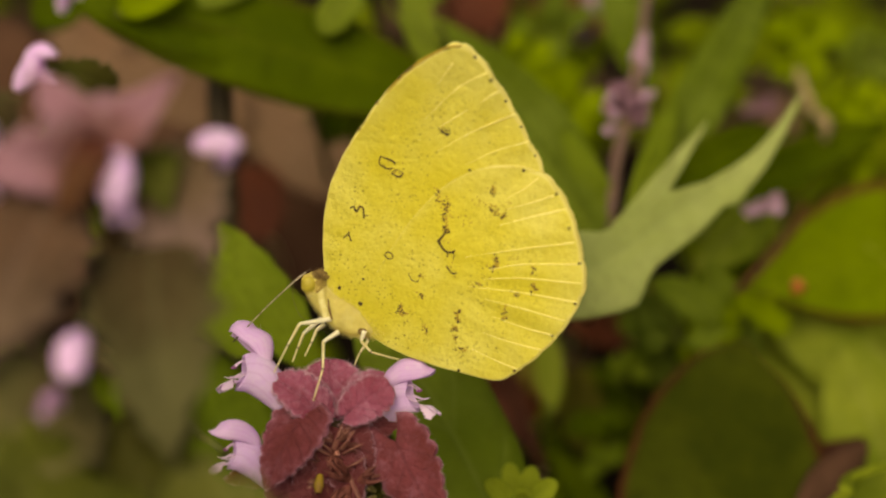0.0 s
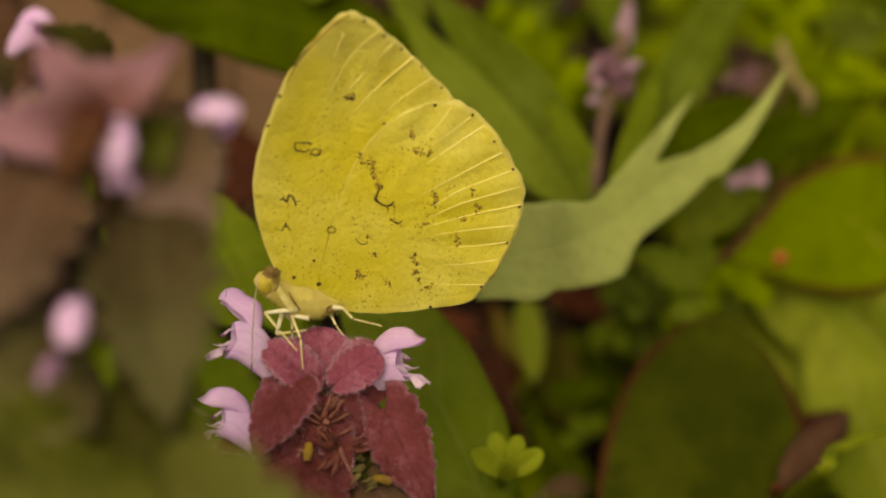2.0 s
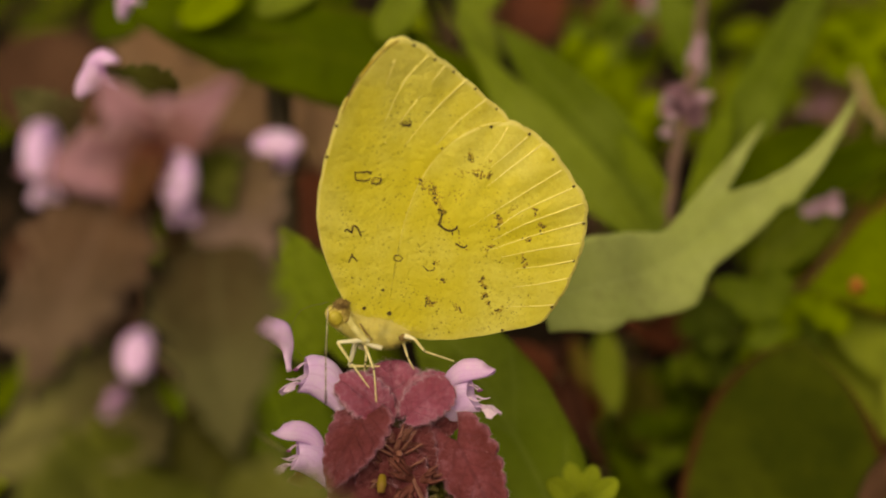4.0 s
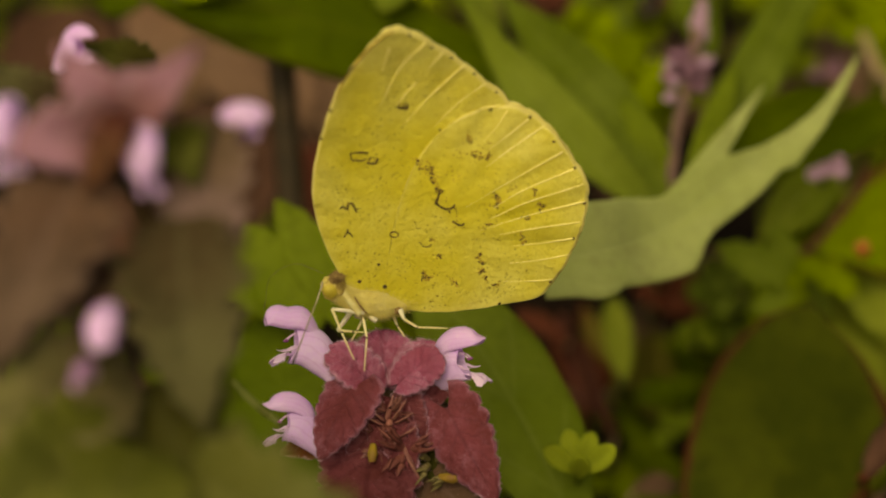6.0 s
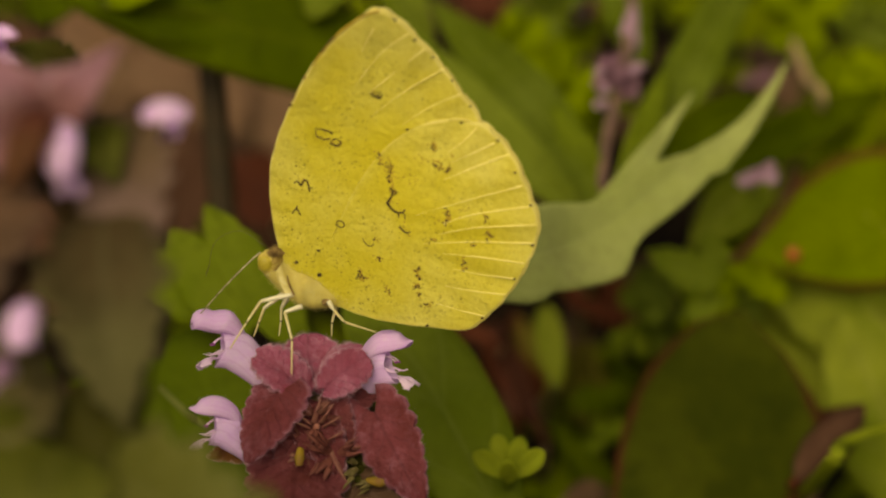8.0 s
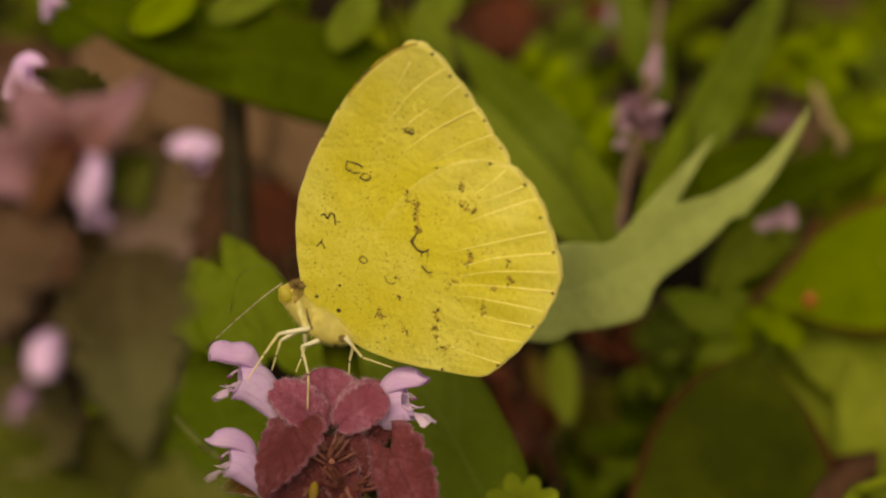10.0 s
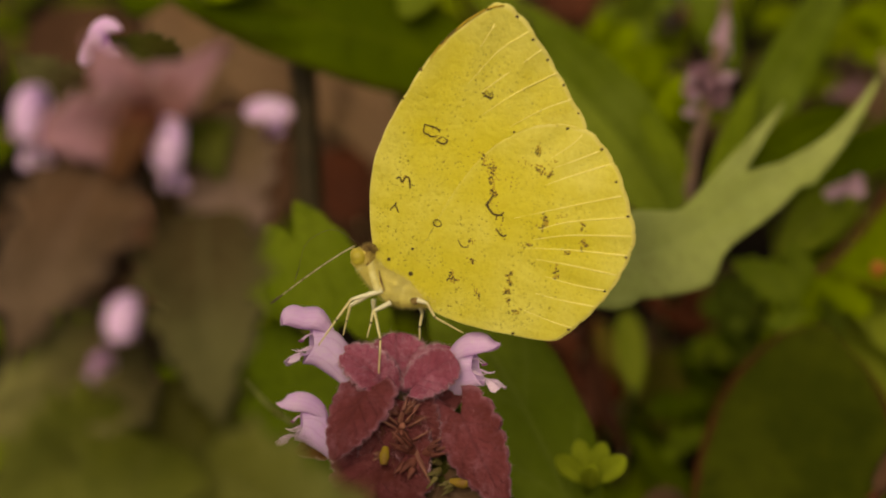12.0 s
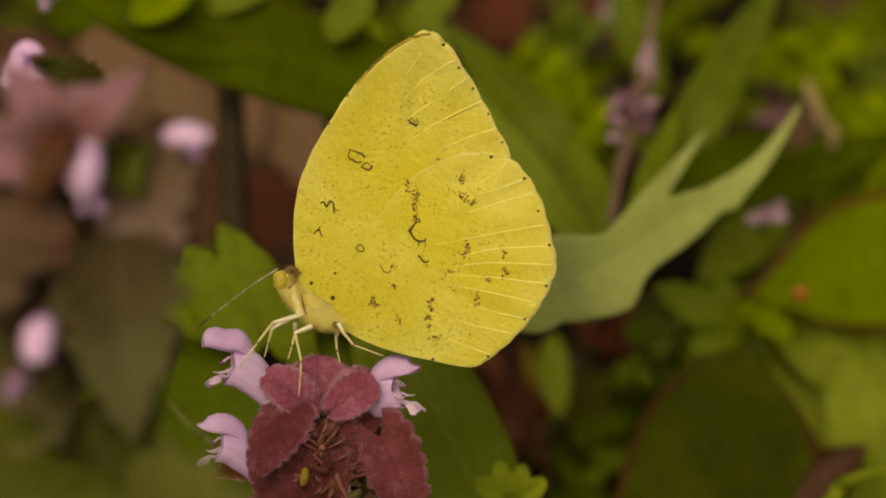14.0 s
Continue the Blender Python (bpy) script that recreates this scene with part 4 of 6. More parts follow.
build_back_plants()
near_sprigs = [
    ((8.2, 77.1, 53.6), 4.6, 4, LIME), ((13.6, 75.2, 49.2), 4.2, 4, LIME), ((14.1, 91.1, 47.7), 4.4, 5, COVER),
    ((26.0, 44.5, 40.9), 3.0, 5, LIME), ((28.3, 63.0, 36.0), 3.6, 5, LIME), ((23.7, 58.9, 28.9), 3.8, 6, LANCE),
    ((43.2, 80.0, 47.0), 3.0, 6, LIME), ((46.0, 82.6, 51.4), 3.2, 6, LANCE), ((39.8, 88.7, 50.9), 3.6, 6, LIME), ((42.3, 71.5, 43.3), 3.4, 5, LIME),
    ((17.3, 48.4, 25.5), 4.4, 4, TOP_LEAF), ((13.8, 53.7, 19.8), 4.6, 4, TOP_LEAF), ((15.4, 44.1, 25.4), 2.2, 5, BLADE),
]
far_sprigs = [
    ((21.0, 57.5, 33.9), 3.8, 6, LANCE), ((23.2, 50.4, 36.3), 3.6, 5, LANCE), ((28.7, 53.2, 33.9), 3.8, 6, LANCE),
    ((19.3, 60.0, 23.4), 5.0, 5, TOP_LEAF), ((18.7, 51.7, 31.2), 2.2, 5, BLADE), ((25.0, 47.1, 34.4), 3.2, 5, LIME), ((32.5, 59.8, 37.9), 3.8, 6, LIME),
    ((38.7, 83.5, 49.3), 2.8, 7, LIME), ((45.3, 74.5, 48.5), 3.4, 6, LIME), ((10.7, 85.3, 52.5), 4.4, 4, LANCE), ((15.6, 80.2, 43.5), 3.6, 6, COVER),
    ((33.0, 72.8, 34.4), 4.0, 6, BIG_LEAF), ((-13.1, 73.5, 54.2), 4.0, 5, TOP_LEAF), ((-8.7, 79.4, 45.9), 4.0, 6, TOP_LEAF), ((31.6, 91.8, 48.8), 4.6, 6, COVER),
]
for n, (c, size, count, mat) in enumerate(near_sprigs + far_sprigs):
    sprig(c, size, count, mat, "small %s weed sprig with rounded leaves" % ("yellow-green" if mat in (LIME, SEEDLING) else "green"), 40 + n)


# ---------------------------------------------------------------- low ground cover and litter
def build_cover():
    rng = random.Random(21)
    shapes = []
    for _ in range(900):
        x, y = rng.uniform(-120, 120), rng.uniform(40, 420)
        if x < -8 and rng.random() < 0.55:
            continue
        z = ground_height(x, y) + rng.uniform(1.0, 22.0) * rng.random()
        size = rng.uniform(6, 15)
        ang = rng.uniform(0, 2 * math.pi)
        d = Vector((math.cos(ang), math.sin(ang), rng.uniform(-0.3, 0.7))).normalized() * size
        face = Vector((rng.uniform(-0.5, 0.5), rng.uniform(-0.9, 0.1), 1))
        shapes.append(leaf((x, y, z), Vector((x, y, z)) + d, size * rng.uniform(0.3, 0.6), face, rng.uniform(-0.1, 0.15), shape=(0.7, 0.8), rows=7, cols=5, thick=0.2, seed=rng.random() * 50))
    ring = random.Random(33)
    while len(shapes) < 2600:
        x, y = ring.uniform(-420, 420), ring.uniform(-160, 760)
        if abs(x) < 120 and -120 < y < 420:
            continue
        z = ground_height(x, y) + ring.uniform(1.0, 22.0) * ring.random()
        size, ang = ring.uniform(7, 18), ring.uniform(0, 2 * math.pi)
        d = Vector((math.cos(ang), math.sin(ang), ring.uniform(-0.3, 0.7))).normalized() * size
        shapes.append(leaf((x, y, z), Vector((x, y, z)) + d, size * ring.uniform(0.3, 0.6), (ring.uniform(-0.5, 0.5), ring.uniform(-0.5, 0.5), 1), ring.uniform(-0.1, 0.15), shape=(0.7, 0.8), rows=5, cols=3, thick=0.2, seed=ring.random() * 50))
    cover = thing("ground_cover", (0, 120, 0), "low mixed green weeds covering the soil", "weeds")
    near = sorted(range(len(shapes)), key=lambda k: math.hypot(shapes[k][0][0][0] - 12, shapes[k][0][0][1] - 95))[:280]
    for k in near:
        part("leaf", moved(shapes[k], (0, -120, 0)), COVER_LEAF, cover)
    rest = set(range(len(shapes))) - set(near)
    tagged(part("far_leaves", moved(joined([shapes[k] for k in sorted(rest)]), (0, -120, 0)), COVER, cover), kind="stuff")
    shapes = []
    for _ in range(500):
        x, y = rng.uniform(-140, 140), rng.uniform(0, 420)
        z = ground_height(x, y) + 0.6
        size = rng.uniform(5, 22)
        ang = rng.uniform(0, 2 * math.pi)
        d = Vector((math.cos(ang), math.sin(ang), rng.uniform(-0.05, 0.25))) * size
        if rng.random() < 0.4:
            shapes.append(tube([(x, y, z), Vector((x, y, z)) + d * 0.5 + Vector((0, 0, rng.uniform(0, 2))), Vector((x, y, z)) + d], [0.5, 0.45, 0.3], 5, 3))
        else:
            shapes.append(leaf((x, y, z), Vector((x, y, z)) + d, size * 0.4, (rng.uniform(-0.4, 0.4), rng.uniform(-0.6, 0.2), 1), rng.uniform(-0.1, 0.2), wave=0.08, rows=6, cols=5, seed=rng.random() * 50))
    v, f, u = joined(shapes)
    tagged(new("leaf_litter", mesh_of("leaf_litter", v, f, LITTER, u)), "dry brown leaf litter and twigs on the soil", "litter", kind="stuff")


build_cover()


# ---------------------------------------------------------------- dead-nettles
def nettle_flower(parent, mouth, forward, up, size=1.0, drop=1.0, mat=PETAL, fine=True, plump=1.0, blunt=0.0):
    """One two-lipped flower: flared tube, pointed helmet, two-lobed lower lip, stamens. Local x is forward, z up, in millimetres."""
    x = Vector(forward).normalized()
    z = (Vector(up) - x * Vector(up).dot(x)).normalized()
    y = z.cross(x)
    m = Matrix((x, y, z)).transposed().to_4x4()
    for i in range(3):
        m[i][3] = mouth[i]
    m = m @ Matrix.Scale(size, 4)
    line = spline([(-2.9, -3.7, 0.5, 0.45), (-2.4, -2.9, 0.9, 0.7), (-1.85, -2.2, 1.2, 0.88), (-1.25, -1.6, 1.38, 0.98), (-0.7, -1.15, 1.42, 1.0), (-0.1, -0.95, 1.32, 0.92), (0.4, -1.0, 1.12, 0.82)], 5)
    grid = []
    for i, (cx, cz, rz, ry) in enumerate(line):
        a, b = line[max(i - 1, 0)], line[min(i + 1, len(line) - 1)]
        d = Vector((b[0] - a[0], 0, b[1] - a[1])).normalized()
        n, row, late = Vector((-d.z, 0, d.x)), [], (i / (len(line) - 1)) ** 3
        for ang in np.linspace(0, 2 * math.pi, 25):
            pucker = 1 + (0.03 + 0.10 * late) * noise.noise(Vector((math.cos(ang) * 2.5, math.sin(ang) * 2.5, i * 0.15 + size * 7)))
            p = Vector((cx, 0, cz)) + n * (rz * math.cos(ang) * pucker) + Vector((0, ry * math.sin(ang) * pucker, 0))
            p += Vector((0.75, 0, -0.35)) * (late * max(0.0, -math.cos(ang)))
            row.append(p)
        grid.append(row)
    body = part("flower", turned(shell(grid, 0.10), m), PETAL_PALE if fine else mat, parent)
    grid = []
    crest = spline([(-1.45, -1.5, 0.35), (-1.15 + 0.25 * blunt, -0.75, 0.85 - 0.35 * blunt), (-0.55 + 0.2 * blunt, -0.15, 1.35 - 0.35 * blunt), (0.35, 0.10, 1.7), (1.45, 0.15, 1.55), (2.3, 0.32, 1.05 + 0.4 * blunt), (2.8, 0.62 - 0.4 * blunt, 0.08 + 0.55 * blunt)], 4)
    for i, (cx, cz, h) in enumerate(crest):
        a, b = crest[max(i - 1, 0)], crest[min(i + 1, len(crest) - 1)]
        d = Vector((b[0] - a[0], 0, b[1] - a[1])).normalized()
        n, wide = Vector((-d.z, 0, d.x)), 0.95 * plump * (h / 1.6) ** 0.8
        row = []
        for ang in np.linspace(-1.95, 1.95, 19):
            p = Vector((cx, wide * math.sin(ang), cz)) + n * (h * (math.cos(ang) + 0.37) / 1.37)
            row.append(p + Vector((0.05, 0.04, 0.06)) * noise.noise(Vector((cx * 1.6, ang * 1.5, size * 3))))
        grid.append(row)
    hood = part("hood", turned(shell(grid, 0.09), m), mat, parent)
    d = drop
    part("lip_base", turned(leaf((0.15, 0, -1.35), (1.45 * d, 0, -2.15 * d), 1.3, (0.6, 0, 0.8), -0.1, shape=(0.4, 0.4), blunt=0.3, rows=12, cols=9, thick=0.09, wave=0.06), m), PETAL_PALE if fine else mat, body)
    for k in (-1, 1):
        lobe = leaf((1.05 * d, 0.1 * k, -1.95 * d), (2.45 * d, 0.85 * k, -2.85 * d), 1.15, (0.5, 0.35 * k, 0.8), 0.15, shape=(1.1, 0.35), teeth=5, bite=0.3, fold=-0.3, wave=0.14, rows=28, cols=11, thick=0.09, seed=k + 3, ragged=0.45)
        part("lower_lip", turned(lobe, m), PETAL_RIM if fine else mat, body)
        part("side_tooth", turned(tube([(0.5, 0.75 * k, -1.2), (1.15, 0.95 * k, -1.55), (1.75, 0.85 * k, -1.5)], [0.12, 0.07, 0.02], 6), m), PETAL_RIM if fine else mat, body)
    if fine:
        for k in (-1, 1):
            part("stamen", turned(tube([(-0.4, 0.25 * k, -0.5), (0.6, 0.32 * k, -0.25), (1.25, 0.28 * k, -0.75)], [0.07, 0.06, 0.05], 6), m), PETAL_RIM, body)
            part("anther", turned(ball((1.25, 0.28 * k, -0.8), (0.17, 0.10, 0.11), 6, 8), m), PETAL_DEEP, body)
            part("lip_spot", turned(tube([(1.25 * d, 0.30 * k, -1.98 * d), (1.6 * d, 0.44 * k, -2.2 * d), (1.95 * d, 0.62 * k, -2.45 * d)], [0.05, 0.13, 0.05], 6), m), PETAL_DEEP, body)
        part("petal_hair", turned(hairs([v for row in grid for v in row], 420, 0.30, 5, (0, 0, 1), 0.009), m), PETAL_RIM, hood)
    return hood, m


def bract_blade(base, tip, width, face=VIEW, arc=0.12, fold=0.2, droop=0.1, lobe=0.16, shape=(0.36, 0.72), teeth=8, bite=0.15, seed=0):
    """A heart-shaped downy bract: lobes swept behind its stalk, a rim of rounded teeth, a puckered net of ribs."""
    b, t = Vector(base), Vector(tip)
    a = t - b
    length, ax = a.length, a.normalized()
    nr = (Vector(face) - ax * Vector(face).dot(ax)).normalized()
    side = ax.cross(nr)
    p, q = shape
    peak = (p / (p + q)) ** p * (q / (p + q)) ** q
    grid = []
    for i in range(57):
        s = 0.004 + 0.992 * i / 56
        half = width / 2 * s ** p * (1 - s) ** q / peak
        half *= 1 - bite * (1 - abs(math.sin(math.pi * (teeth * s + 0.1 * seed)))) ** 1.5
        row = []
        for j in range(17):
            v = j / 8 - 1
            along = s - lobe * abs(v) ** 1.4 * (1 - s) ** 3
            c = Vector((s * 7, v * 3.5, seed * 3.7))
            rise = fold * half * abs(v) - droop * half * v * v + arc * length * 4 * s * (1 - s)
            rise += width / 5 * (0.10 * abs(math.sin(math.pi * (5 * s - 1.7 * abs(v)))) * min(1.0, 5 * abs(v)) + 0.13 * noise.noise(c) + 0.05 * noise.noise(c * 3.1))
            row.append(b + a * along + side * half * v * (1 + 0.08 * noise.noise(Vector((s * 6, v, seed + 9)))) + nr * rise)
        grid.append(row)
    return shell(grid, 0.2)


def calyx(parent, c, d, size, mat, rng):
    """A ribbed cup with five long narrow teeth."""
    d = Vector(d).normalized()
    u = d.orthogonal().normalized()
    w = d.cross(u)
    c = Vector(c)
    cup = part("calyx", tube([c, c + d * size * 0.25, c + d * size * 0.5], [0.12 * size, 0.17 * size, 0.19 * size], 10, 4), mat, parent)
    for k in range(5):
        ang = k * 1.257 + rng.uniform(-0.2, 0.2)
        out = u * math.cos(ang) + w * math.sin(ang)
        a = c + d * size * 0.42 + out * size * 0.17
        e = a + (d + out * rng.uniform(0.1, 0.45)).normalized() * size * rng.uniform(0.3, 0.75)
        part("calyx_tooth", tube([a, a.lerp(e, 0.5) + d * 0.04, e], [0.15 * size, 0.085 * size, 0.008], 5, 3, 0.6), mat, cup)
    rim = [c + d * size * f + (u * math.cos(g) + w * math.sin(g)) * size * 0.17 for f in (0.2, 0.35, 0.5, 0.65) for g in (0, 1, 2, 3, 4, 5)]
    part("calyx_hair", hairs(rim, 24, 0.25, int(size * 100)), HAIR, cup)


def build_main_nettle():
    top = (-7.7, -6.3, 64.0)
    r = Vector(foot(top, 0, -40))
    ob = thing("dead_nettle", r, "purple dead-nettle with hairy reddish bracts and pink flowers", "flower", "dead-nettles")
    part("stem", tube([(0, 0, 0), rel(top, r) * 0.5 + Vector((0.6, 0, 0)), rel(top, r)], [1.3, 1.1, 0.8], 4, 8), NETTLE_STEM, ob)
    def at(a, b, c):
        """A place in the flower head: millimetres to the right, up and outward from its middle."""
        return Vector((-7.6, -8.5, 63.3)) + RIGHT * a + UP * b + VIEW * c - r

    pinkish = dict(shape=(0.42, 0.5), lobe=0.08, arc=0.10, teeth=7)
    hanging = dict(shape=(0.27, 0.85), lobe=0.24, arc=0.10)
    bracts = [
        ((-0.49, 2.1, -0.8), (-0.77, 6.2, -1.7), 4.9, BRACT_PINK, VIEW, dict(pinkish, fold=0.25)),
        ((-0.9, 2.0, 0.0), (-4.7, 5.0, 0.5), 3.4, BRACT_PINK, VIEW + UP * 0.5, dict(pinkish, fold=0.3)),
        ((0.71, 2.2, -0.5), (3.4, 5.0, -1.7), 3.4, BRACT_PINK, VIEW, dict(pinkish, fold=0.2)),
        ((0.55, 2.25, 1.0), (3.75, 4.5, 0.7), 3.2, BRACT_PINK, VIEW + UP * 0.3, dict(shape=(0.42, 0.36), lobe=0.12, arc=0.16, fold=0.05, droop=0.25, teeth=7)),
        ((-2.6, 2.3, 1.2), (-5.1, -2.9, 3.3), 4.5, BRACT, VIEW + RIGHT * -0.3, dict(hanging, fold=-0.30, droop=0.1)),
        ((4.1, 0.4, 0.5), (7.6, -6.5, 1.8), 5.1, BRACT, VIEW, dict(hanging, fold=-0.05, droop=0.2)),
        ((-1.6, -2.7, 1.2), (-2.2, -10.4, 3.6), 7.6, BRACT_DARK, VIEW, dict(hanging, fold=-0.2, lobe=0.1)),
        ((-2.8, -1.6, -0.9), (-8.4, -2.7, -1.1), 3.4, BRACT_RUST, VIEW + UP * 0.5, dict(hanging, fold=0.2)),
        ((2.2, -3.9, -0.6), (8.6, -10.6, 0.4), 6.8, NETTLE_LEAF, VIEW, dict(hanging, fold=0.15)),
        ((0.9, 0.7, -0.6), (4.6, 1.9, -1.0), 2.6, BRACT_DARK, VIEW, dict(hanging, fold=0.2)),
        ((-0.6, 1.0, 0.1), (-2.6, -1.8, 0.4), 3.2, BRACT_DARK, VIEW, dict(hanging, fold=0.2)),
        ((0.3, 1.2, 0.0), (2.4, -2.2, 0.6), 3.6, BRACT_DARK, VIEW, dict(hanging, fold=0.2)),
        ((-0.3, 0.6, 0.2), (-0.2, -3.4, 0.9), 3.8, BRACT_DARK, VIEW, dict(hanging, fold=0.2)),
        ((-1.2, -0.6, 0.5), (-3.2, -3.6, 1.0), 3.0, BRACT_DARK, VIEW, dict(hanging, fold=0.2)),
        ((0.2, -0.9, 0.5), (1.6, -4.2, 1.2), 3.0, BRACT_DARK, VIEW, dict(hanging, fold=0.2)),
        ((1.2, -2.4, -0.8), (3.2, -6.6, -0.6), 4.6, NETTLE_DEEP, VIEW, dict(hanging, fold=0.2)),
    ]
    for i, (b, t, w, mat, face, opt) in enumerate(bracts):
        sh = bract_blade(at(*b), at(*t), w, face, seed=i * 2 + 1, **opt)
        bract = part("bract", sh, mat, ob, "hairy %s bract" % ("pinkish" if mat is BRACT_PINK else "dark reddish" if mat in (BRACT, BRACT_DARK) else "brownish green"))
        n = len(sh[0]) // 2
        rim = [sh[0][k * 17 + e] for k in range(57) for e in (0, 16)]
        part("bract_hair", hairs(list(sh[0][:n]) + rim * 4, 5200, 0.46 if mat is BRACT_PINK else 0.32, i, face, 0.008), HAIR, bract)
    # calyces between them, in rings round the stem
    rng = random.Random(4)
    for c, spread, count, size, mat in [((-0.1, 0.3, 0.5), 1.5, 3, 1.7, CALYX), ((-0.15, 0.2, 0.7), 1.1, 2, 1.6, CALYX_TAN), ((-0.9, -1.8, 0.6), 1.5, 3, 1.6, CALYX), ((-0.9, -2.0, 0.8), 1.1, 2, 1.7, CALYX_TAN),
                                        ((2.9, -3.5, 0.2), 0.9, 3, 1.8, CALYX_GREEN), ((4.2, -4.6, 0.4), 0.8, 2, 1.8, CALYX_GREEN), ((1.0, -2.6, 0.9), 0.6, 3, 2.2, CALYX)]:
        for i in range(count):
            ang = 2 * math.pi * (i + rng.uniform(-0.25, 0.25)) / count
            d = RIGHT * math.cos(ang) + UP * math.sin(ang) + VIEW * rng.uniform(0.3, 0.9)
            calyx(ob, at(*c) + d * 0.35 * spread, d, size * rng.uniform(0.8, 1.15), mat, rng)
    part("calyx_tooth", tube([at(0.9, -2.2, 1.2), at(1.5, -3.6, 1.5), at(2.3, -5.2, 1.4)], [0.34, 0.26, 0.03], 7, 5, 0.5), CALYX_TAN, ob, "long tan calyx tooth")
    for a, b in [((-0.5, -0.3), (-1.9, 1.0)), ((-0.6, -0.6), (-2.3, 0.4)), ((-0.3, -0.2), (0.3, 1.7)), ((0.2, -0.2), (1.2, 1.2)), ((0.4, -0.5), (1.7, 0.3)), ((0.5, -1.6), (2.2, -0.6))]:
        mid = at((a[0] + b[0]) / 2, (a[1] + b[1]) / 2, 1.75)
        part("calyx_tooth", tube([at(*a, 1.2), mid, at(*b, 1.7)], [0.24, 0.17, 0.02], 7, 6, 0.5), CALYX_TAN, ob, "pinkish tan calyx tooth")
    part("bud", ball(at(-0.08, -0.4, 1.9), (0.25, 0.22, 0.22), 8, 10, 0.5), BUD_PINK, ob, "small pinkish bud")
    part("bud", tube([at(-1.3, -2.0, 1.9), at(-1.35, -2.6, 2.3), at(-1.4, -3.2, 2.4)], [0.25, 0.38, 0.25], 10, 5), BUD, ob, "yellow bud")
    part("bud", tube([at(3.4, -4.5, 1.0), at(4.4, -4.6, 1.3), at(5.2, -4.3, 1.2)], [0.2, 0.45, 0.12], 10, 5), BUD, ob, "yellow bud")
    # the flowers
    nettle_flower(ob, rel((-2.9, -5.7, 67.0), r), RIGHT * 0.93 + UP * 0.12 + VIEW * 0.35, UP + RIGHT * -0.1, 0.92, 1.02)
    nettle_flower(ob, rel((-14.7, -9.4, 64.3), r), RIGHT * -0.95 + UP * 0.08 + VIEW * 0.25, UP, 0.84, 1.0)
    hood, m = nettle_flower(ob, rel((-14.0, -5.6, 69.0), r), RIGHT * -0.92 + UP * 0.10 + VIEW * 0.3, UP + RIGHT * -0.2, 0.98, 0.9, blunt=1.0)
    return hood, m


UPPER_HOOD, FLOWER_SPACE = build_main_nettle()


